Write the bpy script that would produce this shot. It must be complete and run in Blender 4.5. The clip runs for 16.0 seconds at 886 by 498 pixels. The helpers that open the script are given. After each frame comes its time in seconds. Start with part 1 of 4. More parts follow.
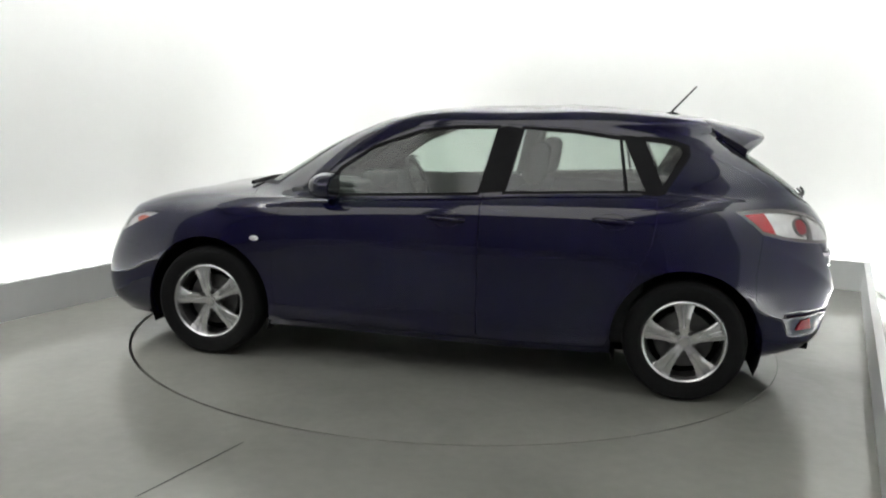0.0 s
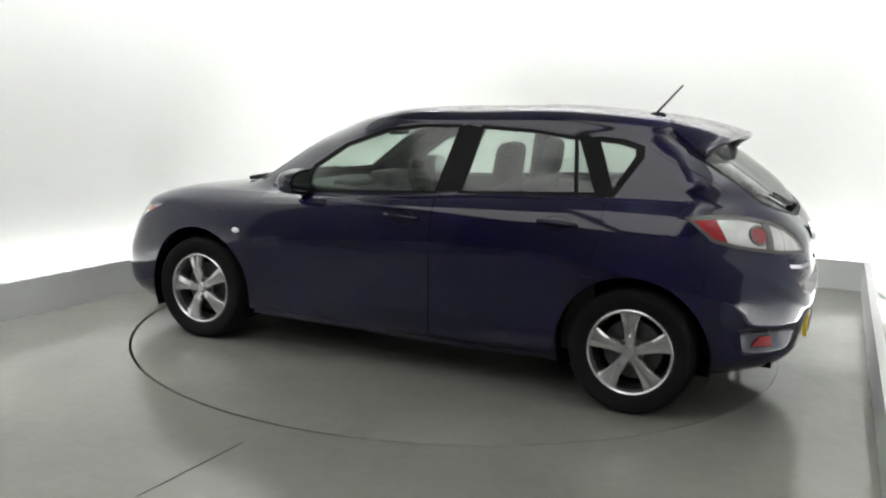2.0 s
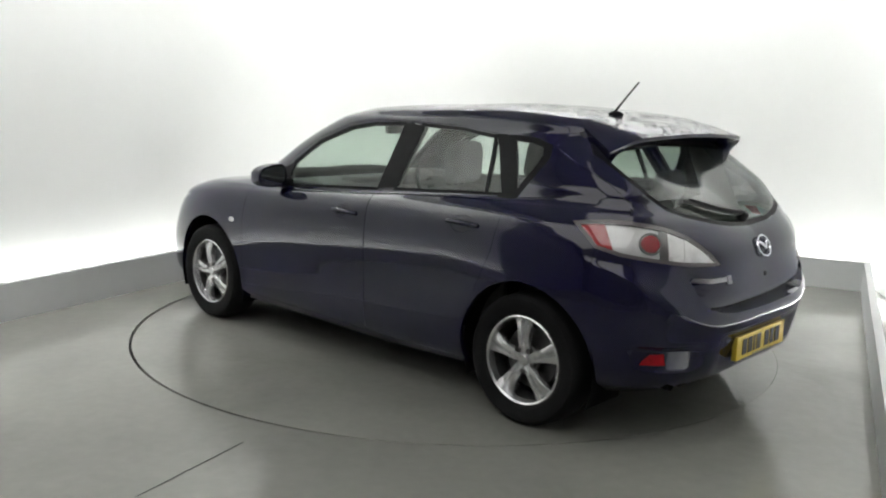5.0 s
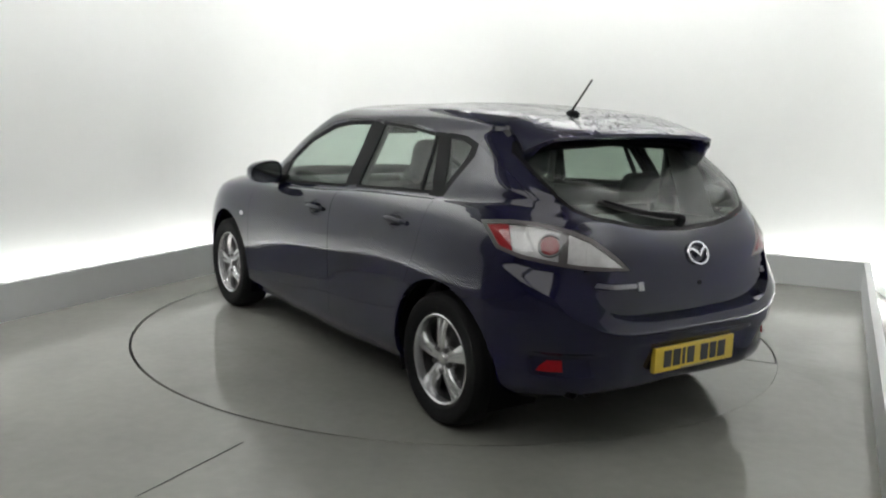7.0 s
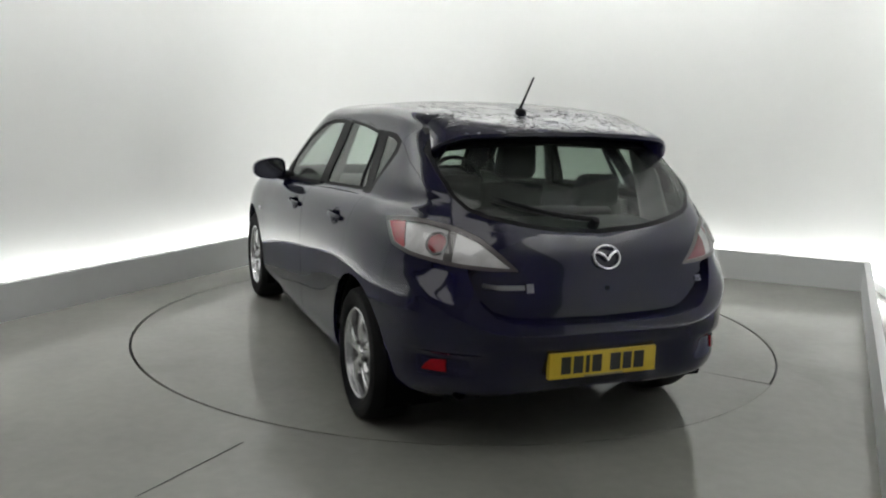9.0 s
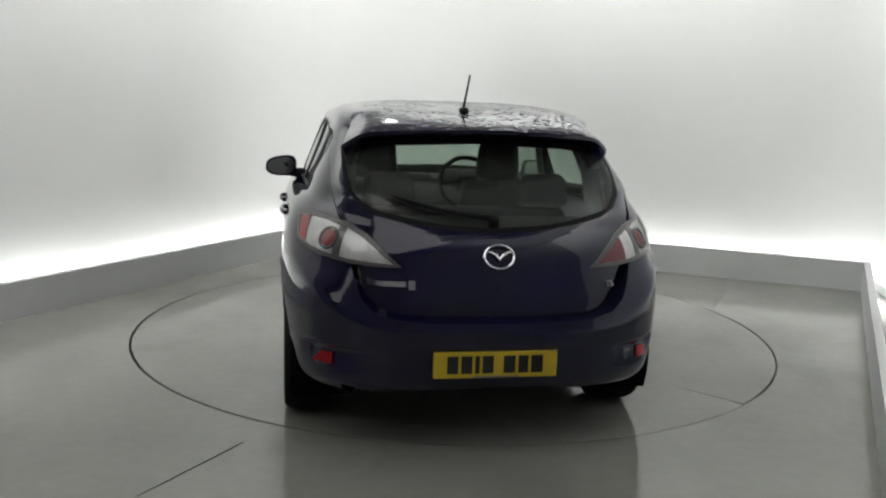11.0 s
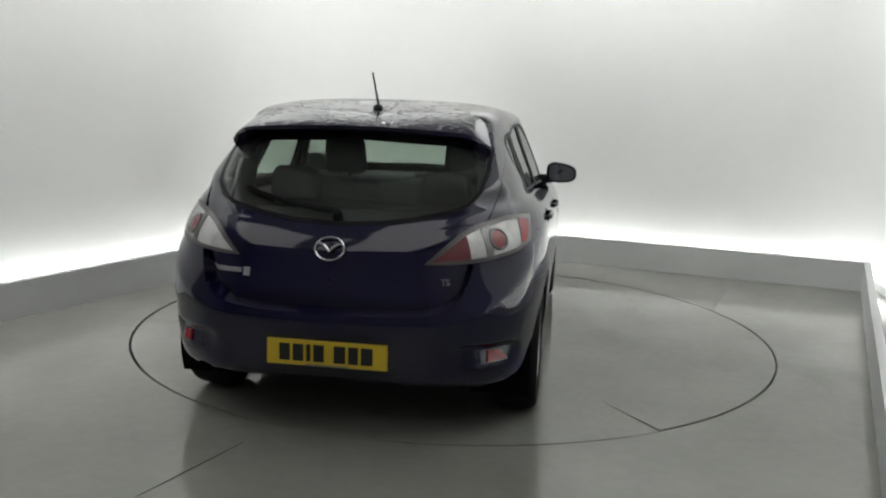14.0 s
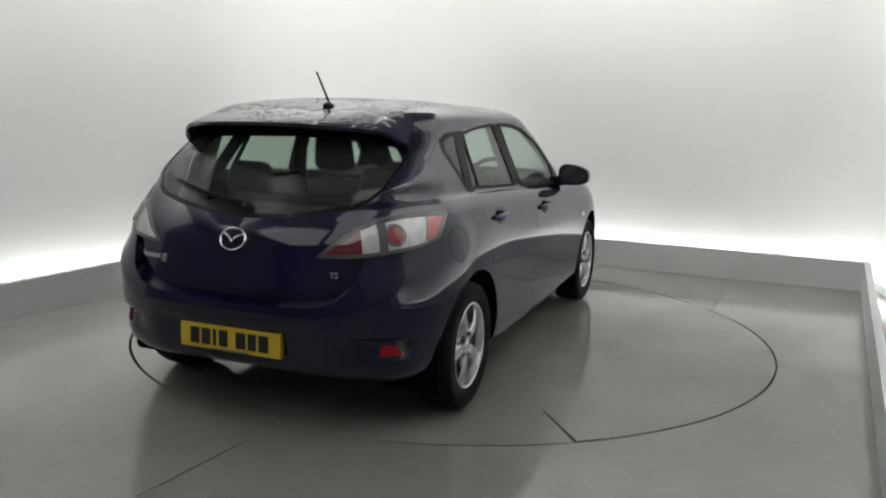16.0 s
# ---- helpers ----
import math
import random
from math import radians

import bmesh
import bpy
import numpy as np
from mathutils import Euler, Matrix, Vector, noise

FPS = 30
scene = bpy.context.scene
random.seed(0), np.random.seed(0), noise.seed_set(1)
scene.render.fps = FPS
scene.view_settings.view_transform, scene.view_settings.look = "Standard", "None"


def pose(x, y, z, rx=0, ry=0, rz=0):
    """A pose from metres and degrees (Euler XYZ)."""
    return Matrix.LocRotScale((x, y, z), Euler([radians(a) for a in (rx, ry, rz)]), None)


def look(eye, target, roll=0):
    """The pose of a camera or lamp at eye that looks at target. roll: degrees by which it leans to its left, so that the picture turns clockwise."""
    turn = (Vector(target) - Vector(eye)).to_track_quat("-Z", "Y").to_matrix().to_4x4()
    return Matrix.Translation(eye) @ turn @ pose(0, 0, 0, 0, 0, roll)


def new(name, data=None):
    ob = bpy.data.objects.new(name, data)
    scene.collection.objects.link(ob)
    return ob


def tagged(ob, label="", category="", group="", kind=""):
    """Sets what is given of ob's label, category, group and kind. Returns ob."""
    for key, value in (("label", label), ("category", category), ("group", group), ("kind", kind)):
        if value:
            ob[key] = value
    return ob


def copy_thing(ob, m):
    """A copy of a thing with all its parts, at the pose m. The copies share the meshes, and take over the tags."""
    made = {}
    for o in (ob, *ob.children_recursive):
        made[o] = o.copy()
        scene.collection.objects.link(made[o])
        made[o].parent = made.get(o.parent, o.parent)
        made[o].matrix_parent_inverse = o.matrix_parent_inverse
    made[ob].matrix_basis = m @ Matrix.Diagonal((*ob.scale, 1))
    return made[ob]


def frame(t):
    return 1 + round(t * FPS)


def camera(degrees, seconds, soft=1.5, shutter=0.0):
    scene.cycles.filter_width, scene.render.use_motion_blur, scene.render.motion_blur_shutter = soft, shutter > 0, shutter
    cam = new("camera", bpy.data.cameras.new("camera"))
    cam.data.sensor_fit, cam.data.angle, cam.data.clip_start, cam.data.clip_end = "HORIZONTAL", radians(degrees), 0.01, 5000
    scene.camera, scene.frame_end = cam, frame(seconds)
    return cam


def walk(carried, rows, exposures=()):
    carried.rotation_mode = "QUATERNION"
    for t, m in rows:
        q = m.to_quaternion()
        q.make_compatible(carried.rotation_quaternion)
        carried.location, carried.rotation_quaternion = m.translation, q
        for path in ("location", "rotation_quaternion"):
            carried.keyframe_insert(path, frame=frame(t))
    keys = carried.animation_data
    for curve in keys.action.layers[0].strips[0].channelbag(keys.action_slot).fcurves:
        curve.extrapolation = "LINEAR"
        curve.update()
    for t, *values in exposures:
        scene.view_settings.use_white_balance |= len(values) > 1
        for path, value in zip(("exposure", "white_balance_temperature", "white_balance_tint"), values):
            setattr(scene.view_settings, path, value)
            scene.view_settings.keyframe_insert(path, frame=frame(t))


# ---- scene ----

# ---------------------------------------------------------------- camera: it stands still
EYE = Vector((0.0, -5.660, 1.504))
AIM = EYE + 5.0 * Vector((-0.01522, 0.98504, -0.17165))
cam = camera(54.04, 16.0, soft=2.1)
STAND = look(EYE, AIM, 1.77)
walk(cam, [(0.0, STAND), (16.0, STAND)],
     exposures=[(0.0, 0.22), (1.5, 0.22), (4.0, 0.16), (7.0, -0.05), (9.0, -0.29), (12.5, -0.38), (16.0, -0.36)])

# the turn of the table and the car on it: seconds, degrees
TURN = [(0.0, 168.38), (0.5, 165.44), (1.0, 162.63), (1.5, 159.62), (2.0, 155.91), (2.5, 152.91), (3.0, 149.90), (3.5, 147.32), (4.0, 144.10), (6.5, 128.86), (7.0, 125.65), (7.5, 122.62), (8.0, 119.47), (8.5, 116.53), (9.0, 113.29), (11.5, 97.95), (12.0, 94.75), (12.5, 91.83), (13.0, 88.31), (13.5, 85.26), (14.0, 82.39), (14.5, 79.45), (15.0, 76.23), (15.5, 73.27), (16.0, 69.75)]

# ---------------------------------------------------------------- light of the place
world = bpy.data.worlds.new("world")
scene.world = world
world.use_nodes = True
world.node_tree.nodes["Background"].inputs[0].default_value = (0.5, 0.5, 0.5, 1)
world.node_tree.nodes["Background"].inputs[1].default_value = 0.05
TOP_GLOW = 35.0
COVE_GLOW = 18.5
HALL_GLOW = 1.3


# ---------------------------------------------------------------- materials
def material(name, colour, rough=0.5, metal=0.0, spread=0.12, scale=6.0, bump=0.0, bump_scale=80.0, coat=0.0, rough_spread=0.0, ior=1.5, gloss=0.5):
    """A principled surface with two scales of noise in colour, and in gloss and relief where asked."""
    mat = bpy.data.materials.new(name)
    mat.use_nodes = True
    nt = mat.node_tree
    bs = nt.nodes["Principled BSDF"]
    bs.inputs["Roughness"].default_value = rough
    bs.inputs["Metallic"].default_value = metal
    bs.inputs["IOR"].default_value = ior
    bs.inputs["Coat Weight"].default_value = coat
    bs.inputs["Specular IOR Level"].default_value = 0.0 if coat else gloss
    bs.inputs["Coat Roughness"].default_value = 0.03
    co = nt.nodes.new("ShaderNodeTexCoord")
    big = nt.nodes.new("ShaderNodeTexNoise")
    big.inputs["Scale"].default_value = scale
    big.inputs["Detail"].default_value = 6
    fine = nt.nodes.new("ShaderNodeTexNoise")
    fine.inputs["Scale"].default_value = scale * 14
    fine.inputs["Detail"].default_value = 3
    nt.links.new(co.outputs["Object"], big.inputs["Vector"])
    nt.links.new(co.outputs["Object"], fine.inputs["Vector"])
    add = nt.nodes.new("ShaderNodeMath")
    add.operation = "MULTIPLY_ADD"
    add.inputs[1].default_value = 0.35
    nt.links.new(fine.outputs["Fac"], add.inputs[0])
    nt.links.new(big.outputs["Fac"], add.inputs[2])
    ramp = nt.nodes.new("ShaderNodeMapRange")
    ramp.inputs["From Min"].default_value = 0.35
    ramp.inputs["From Max"].default_value = 1.0
    nt.links.new(add.outputs[0], ramp.inputs["Value"])
    mix = nt.nodes.new("ShaderNodeMix")
    mix.data_type = "RGBA"
    mix.inputs["A"].default_value = (*[c * (1 - spread) for c in colour], 1)
    mix.inputs["B"].default_value = (*[min(1, c * (1 + spread)) for c in colour], 1)
    nt.links.new(ramp.outputs["Result"], mix.inputs["Factor"])
    nt.links.new(mix.outputs["Result"], bs.inputs["Base Color"])
    if rough_spread:
        rr = nt.nodes.new("ShaderNodeMapRange")
        rr.inputs["From Min"].default_value = 0.35
        rr.inputs["From Max"].default_value = 1.0
        rr.inputs["To Min"].default_value = max(0.02, rough - rough_spread)
        rr.inputs["To Max"].default_value = rough + rough_spread
        nt.links.new(add.outputs[0], rr.inputs["Value"])
        nt.links.new(rr.outputs["Result"], bs.inputs["Roughness"])
    if bump:
        grain = nt.nodes.new("ShaderNodeTexNoise")
        grain.inputs["Scale"].default_value = bump_scale
        grain.inputs["Detail"].default_value = 4
        nt.links.new(co.outputs["Object"], grain.inputs["Vector"])
        bn = nt.nodes.new("ShaderNodeBump")
        bn.inputs["Strength"].default_value = bump
        bn.inputs["Distance"].default_value = 0.01
        nt.links.new(grain.outputs["Fac"], bn.inputs["Height"])
        nt.links.new(bn.outputs["Normal"], bs.inputs["Normal"])
    return mat


def glow(name, colour, strength):
    mat = bpy.data.materials.new(name)
    mat.use_nodes = True
    bs = mat.node_tree.nodes["Principled BSDF"]
    bs.inputs["Base Color"].default_value = (*colour, 1)
    bs.inputs["Emission Color"].default_value = (*colour, 1)
    bs.inputs["Emission Strength"].default_value = strength
    return mat


def glass(name, tint, ior=1.5, rough=0.0, dust=0.0):
    """A thin pane: tinted clear, with the gloss that glass has."""
    mat = bpy.data.materials.new(name)
    mat.use_nodes = True
    nt = mat.node_tree
    nt.nodes.remove(nt.nodes["Principled BSDF"])
    out = nt.nodes["Material Output"]
    clear = nt.nodes.new("ShaderNodeBsdfTransparent")
    clear.inputs["Color"].default_value = (*tint, 1)
    shine = nt.nodes.new("ShaderNodeBsdfGlossy")
    shine.inputs["Roughness"].default_value = rough
    edge = nt.nodes.new("ShaderNodeLayerWeight")
    edge.inputs["Blend"].default_value = 0.5
    steep = nt.nodes.new("ShaderNodeMath")
    steep.operation = "POWER"
    steep.inputs[1].default_value = 5.0
    nt.links.new(edge.outputs["Facing"], steep.inputs[0])
    base = ((ior - 1) / (ior + 1)) ** 2 * 1.8
    fres = nt.nodes.new("ShaderNodeMath")
    fres.operation = "MULTIPLY_ADD"
    fres.inputs[1].default_value = 1 - base
    fres.inputs[2].default_value = base
    nt.links.new(steep.outputs[0], fres.inputs[0])
    mix = nt.nodes.new("ShaderNodeMixShader")
    nt.links.new(fres.outputs[0], mix.inputs[0])
    nt.links.new(clear.outputs[0], mix.inputs[1])
    nt.links.new(shine.outputs[0], mix.inputs[2])
    film = nt.nodes.new("ShaderNodeBsdfDiffuse")
    film.inputs["Color"].default_value = (0.55, 0.60, 0.55, 1)
    over = nt.nodes.new("ShaderNodeMixShader")
    over.inputs[0].default_value = dust
    nt.links.new(mix.outputs[0], over.inputs[1])
    nt.links.new(film.outputs[0], over.inputs[2])
    nt.links.new(over.outputs[0], out.inputs["Surface"])
    return mat


M_WALL = material("white_paint", (0.80, 0.81, 0.80), rough=0.6, spread=0.02, scale=0.8, bump=0.05, bump_scale=60)
M_PLINTH = material("plinth_paint", (0.62, 0.63, 0.63), rough=0.5, spread=0.04, scale=1.5, bump=0.05, bump_scale=40)
M_PANEL = glow("hall_panel", (1.0, 1.0, 0.98), HALL_GLOW)
M_HALL = material("mouth_wall_grey", (0.24, 0.24, 0.24), rough=0.7, spread=0.05, scale=1.0)
M_DARK_WALL = material("dark_hall_paint", (0.15, 0.15, 0.15), rough=0.7, spread=0.1, scale=1.0)
M_FLOOR = material("grey_floor_paint", (0.25, 0.251, 0.227), rough=0.11, spread=0.16, scale=1.1, bump=0.010, bump_scale=9)
M_DISC = material("grey_disc_paint", (0.25, 0.251, 0.227), rough=0.11, spread=0.16, scale=1.3, bump=0.010, bump_scale=9)


def puddled(mat, scale, share, dry, film):
    """Thin sheets of water with uneven shores: wet patches are darker, smooth and glossy."""
    nt = mat.node_tree
    bs = nt.nodes["Principled BSDF"]
    co = nt.nodes.new("ShaderNodeTexCoord")
    big = nt.nodes.new("ShaderNodeTexNoise")
    big.inputs["Scale"].default_value = scale
    big.inputs["Detail"].default_value = 5
    big.inputs["Distortion"].default_value = 0.6
    nt.links.new(co.outputs["Object"], big.inputs["Vector"])
    shore = nt.nodes.new("ShaderNodeMapRange")
    shore.interpolation_type = "SMOOTHSTEP"
    shore.inputs["From Min"].default_value = share
    shore.inputs["From Max"].default_value = share + 0.16
    nt.links.new(big.outputs["Fac"], shore.inputs["Value"])
    gloss = nt.nodes.new("ShaderNodeMapRange")
    gloss.inputs["To Min"].default_value = dry
    gloss.inputs["To Max"].default_value = film
    nt.links.new(shore.outputs["Result"], gloss.inputs["Value"])
    nt.links.new(gloss.outputs["Result"], bs.inputs["Roughness"])
    old = bs.inputs["Base Color"].links[0].from_socket
    mix = nt.nodes.new("ShaderNodeMix")
    mix.data_type = "RGBA"
    mix.blend_type = "MULTIPLY"
    mix.inputs["B"].default_value = (0.88, 0.885, 0.87, 1)
    nt.links.new(old, mix.inputs["A"])
    nt.links.new(shore.outputs["Result"], mix.inputs["Factor"])
    nt.links.new(mix.outputs["Result"], bs.inputs["Base Color"])


puddled(M_FLOOR, 0.75, 0.50, 0.13, 0.045)
puddled(M_DISC, 0.9, 0.48, 0.12, 0.04)
# near-black: the shade inside the table's gap is put into the colour
M_PIT = material("gap_shade_black", (0.02, 0.02, 0.02), rough=0.8)
M_JOINT = material("joint_mastic", (0.09, 0.09, 0.085), rough=0.7, spread=0.2, scale=20)
M_COVE = glow("cove_tube", (1.0, 1.0, 0.98), COVE_GLOW)
M_TOP = glow("top_tube", (1.0, 1.0, 0.98), TOP_GLOW)
M_CEILING = material("grey_ceiling_paint", (0.42, 0.42, 0.42), rough=0.7, spread=0.04, scale=1.0)


# ---------------------------------------------------------------- building helpers
def mesh_of(name, bm, mat, smooth=False):
    me = bpy.data.meshes.new(name)
    bm.normal_update()
    bm.to_mesh(me)
    bm.free()
    for m in (mat if isinstance(mat, (list, tuple)) else [mat]):
        me.materials.append(m)
    if smooth:
        me.polygons.foreach_set("use_smooth", [True] * len(me.polygons))
        me.set_sharp_from_angle(angle=radians(42))
    return me


def part(name, bm, mat, parent=None, label="", smooth=False, at=None):
    """Links a bmesh as one mesh object under a thing or under a part."""
    ob = new(name, mesh_of(name, bm, mat, smooth))
    if parent:
        ob.parent = parent
    if at is not None:
        ob.matrix_basis = at
    return tagged(ob, label)


def thing(name, label, category, group="", kind=""):
    return tagged(new(name), label, category, group, kind)


def box(bm, lo, hi, bevel=0.0, segs=2):
    v = bmesh.ops.create_cube(bm, size=1.0)["verts"]
    for p in v:
        p.co = Vector([lo[i] + (p.co[i] + 0.5) * (hi[i] - lo[i]) for i in range(3)])
    if bevel:
        edges = list({e for p in v for e in p.link_edges})
        bmesh.ops.bevel(bm, geom=edges, offset=bevel, segments=segs, affect="EDGES", profile=0.5)
    return bm


def prism(bm, loop, z0, z1):
    """An upright prism over a plan loop of (x, y)."""
    lo = [bm.verts.new((x, y, z0)) for x, y in loop]
    hi = [bm.verts.new((x, y, z1)) for x, y in loop]
    n = len(loop)
    for i in range(n):
        j = (i + 1) % n
        bm.faces.new((lo[i], lo[j], hi[j], hi[i]))
    bm.faces.new(hi)
    bm.faces.new(lo[::-1])
    bmesh.ops.recalc_face_normals(bm, faces=bm.faces)
    return bm


def lathe(bm, profile, axis="y", n=64, close=False):
    """Turns (radius, along) pairs round an axis."""
    rings = []
    for r, a in profile:
        ring = []
        for k in range(n):
            c, s = math.cos(2 * math.pi * k / n) * r, math.sin(2 * math.pi * k / n) * r
            ring.append(bm.verts.new({"y": (c, a, s), "z": (c, s, a), "x": (a, c, s)}[axis]))
        rings.append(ring)
    pairs = list(zip(rings, rings[1:])) + ([(rings[-1], rings[0])] if close else [])
    for a, b in pairs:
        for k in range(n):
            bm.faces.new((a[k], a[(k + 1) % n], b[(k + 1) % n], b[k]))
    return rings


def tube(bm, path, radius, n=10, caps=True):
    """A round bar along points; radius may be one number or one for each point."""
    pts = [Vector(p) for p in path]
    rad = radius if isinstance(radius, (list, tuple)) else [radius] * len(pts)
    rings = []
    for i, p in enumerate(pts):
        d = (pts[min(i + 1, len(pts) - 1)] - pts[max(i - 1, 0)]).normalized()
        side = d.cross(Vector((0, 0, 1)) if abs(d.z) < 0.95 else Vector((1, 0, 0))).normalized()
        up = side.cross(d)
        rings.append([bm.verts.new(p + rad[i] * (math.cos(2 * math.pi * k / n) * side + math.sin(2 * math.pi * k / n) * up)) for k in range(n)])
    for a, b in zip(rings, rings[1:]):
        for k in range(n):
            bm.faces.new((a[k], a[(k + 1) % n], b[(k + 1) % n], b[k]))
    if caps:
        bm.faces.new(rings[0])
        bm.faces.new(rings[-1][::-1])
    return bm


# ---------------------------------------------------------------- the booth
# inner faces of the low plinth, in plan
P_LEFT, D_LEFT = Vector((-2.485, 0.489)), Vector((0.447, 0.894))
P_BACK, D_BACK = Vector((2.382, 1.968)), Vector((0.935, -0.354))
P_SIDE, D_SIDE = Vector((2.684, -0.15)), Vector((0.394, 0.919))


def cross(p, d, q, e):
    den = d.x * e.y - d.y * e.x
    k = ((q.x - p.x) * e.y - (q.y - p.y) * e.x) / den
    return p + k * d


def booth_line(off, mouth=-2.45, mouth_side=-3.3):
    """The plan line of the three sides as far as the mouth's two edges, off metres outside the plinth's inner face."""
    nl, nb, ns = Vector((-0.894, 0.447)), Vector((0.354, 0.935)), Vector((0.919, -0.394))
    pl, pb, ps = P_LEFT + nl * off, P_BACK + nb * off, P_SIDE + ns * off
    a, b = cross(pl, D_LEFT, pb, D_BACK), cross(pb, D_BACK, ps, D_SIDE)
    start, end = pl + D_LEFT * ((mouth - pl.y) / D_LEFT.y), ps + D_SIDE * ((mouth_side - ps.y) / D_SIDE.y)
    return [start, a, b, end]


def rounded(line, r, n=28):
    """Rounds the inner corners of a plan line."""
    out = [line[0]]
    for p, c, q in zip(line, line[1:], line[2:]):
        d, e = (p - c).normalized(), (q - c).normalized()
        half = math.acos(max(-1, min(1, d.dot(e)))) / 2
        t = r / math.tan(half)
        mid = c + (d + e).normalized() * (r / math.sin(half))
        a, b = c + d * t - mid, c + e * t - mid
        for k in range(n + 1):
            v = (a * (1 - k / n) + b * (k / n)).normalized() * r
            out.append(mid + v)
    return out + [line[-1]]


def band(line_in, line_out, z0, z1, name, mat, label, category, kind="structure"):
    bm = bmesh.new()
    rows = []
    for p, q in zip(line_in, line_out):
        rows.append([bm.verts.new((p.x, p.y, z0)), bm.verts.new((p.x, p.y, z1)), bm.verts.new((q.x, q.y, z1)), bm.verts.new((q.x, q.y, z0))])
    for a, b in zip(rows, rows[1:]):
        for k in range(4):
            bm.faces.new((a[k], a[(k + 1) % 4], b[(k + 1) % 4], b[k]))
    bm.faces.new(rows[0])
    bm.faces.new(rows[-1][::-1])
    bmesh.ops.recalc_face_normals(bm, faces=bm.faces)
    return tagged(part(name, bm, mat), label, category, kind=kind)


PLINTH_H, PLINTH_T, COVE_W, ROOM_H = 0.247, 0.05, 0.42, 4.0
band(booth_line(0.0), booth_line(PLINTH_T), 0.0, PLINTH_H, "plinth", M_PLINTH, "low pale grey plinth hiding the cove lights round the booth", "plinth")
wall_line = rounded(booth_line(COVE_W), 0.5)
band(wall_line, rounded(booth_line(COVE_W + 0.12), 0.62), 0.0, ROOM_H, "wall_booth", M_WALL, "smooth white booth wall with rounded corners, lit from below", "wall")


# in front of the booth's mouth, unseen grey walls are added to darken the car's reflections
near_in, near_out = booth_line(COVE_W), booth_line(COVE_W + 0.12)
hall_in, hall_out = booth_line(COVE_W, -7.6, -7.6), booth_line(COVE_W + 0.12, -7.6, -7.6)
for k in (0, 3):
    band([near_in[k], hall_in[k]], [near_out[k], hall_out[k]], 0.0, ROOM_H, "unseen_mouth_wall", M_HALL, "unseen grey wall added beside the booth's mouth to darken reflections", "wall")


def batten_row(line, pitch):
    """Cuts a plan line into straight lamp lengths: pairs of ends."""
    run = [0.0]
    for a, b in zip(line, line[1:]):
        run.append(run[-1] + (b - a).length)

    def along(d):
        k = max(i for i, r in enumerate(run[:-1]) if r <= d)
        return line[k] + (line[k + 1] - line[k]) * ((d - run[k]) / (run[k + 1] - run[k]))

    n = round(run[-1] / pitch)
    return [(along(run[-1] * (k + 0.015) / n), along(run[-1] * (k + 0.985) / n)) for k in range(n)]


def batten(p, q, z, away, mat, name, label, group, radius=0.016):
    """A bare tube on a housing; away: +1 when the housing is above the tube."""
    lamp = thing(name, label, "lamp", group)
    bm = bmesh.new()
    tube(bm, [(p.x, p.y, z), (q.x, q.y, z)], radius, n=16)
    part("tube", bm, mat, lamp, smooth=True)
    bm = bmesh.new()
    d = (q - p).normalized()
    side = Vector((-d.y, d.x)) * 0.03
    lo, hi = (z + radius + 0.014, ROOM_H) if away > 0 else (0.0, z - radius - 0.014)
    prism(bm, [(p + side)[:], (q + side)[:], (q - side)[:], (p - side)[:]], lo, hi)
    part("housing", bm, M_PLINTH, lamp)


def cove_lamps():
    for p, q in batten_row(rounded(booth_line(COVE_W - 0.10), 0.4), 0.9):
        batten(p, q, 0.105, -1, M_COVE, "cove_light", "white fluorescent batten hidden behind the plinth", "cove lights")


cove_lamps()

# added out of view: both keep the upper tubes from mirroring in the car
band(booth_line(-0.70), booth_line(-0.67), ROOM_H - 0.60, ROOM_H - 0.001, "pelmet", M_PLINTH, "unseen pale grey pelmet, added to block the upper lights from the car", "pelmet")
band(booth_line(-0.669)[2:], booth_line(-0.42)[2:], ROOM_H - 0.50, ROOM_H - 0.48, "light_block_shelf", M_PLINTH, "unseen pale grey shelf, added to block the right-hand upper lights", "pelmet")
DISC_R = 2.045


def build_floor():
    """One floor sheet with a round opening for the table."""
    bm = bmesh.new()
    n = 256
    ring = [bm.verts.new((DISC_R * math.cos(2 * math.pi * k / n) - 0.008, DISC_R * math.sin(2 * math.pi * k / n) - 0.002, 0)) for k in range(n)]
    low = [bm.verts.new((v.co.x, v.co.y, -0.06)) for v in ring]
    far = [bm.verts.new((11.0 * math.cos(2 * math.pi * k / n), 11.0 * math.sin(2 * math.pi * k / n), 0)) for k in range(n)]
    for k in range(n):
        j = (k + 1) % n
        bm.faces.new((ring[k], far[k], far[j], ring[j]))
        bm.faces.new((low[k], ring[k], ring[j], low[j]))
    tagged(part("floor", bm, M_FLOOR), "glossy grey painted concrete floor, slightly worn", "floor", kind="structure")
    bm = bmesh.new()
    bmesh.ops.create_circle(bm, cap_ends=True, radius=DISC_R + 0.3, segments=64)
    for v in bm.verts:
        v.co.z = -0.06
    tagged(part("floor_pit", bm, M_PIT), "pit under the turntable, the gap's shade in its colour", "floor", kind="structure")


build_floor()


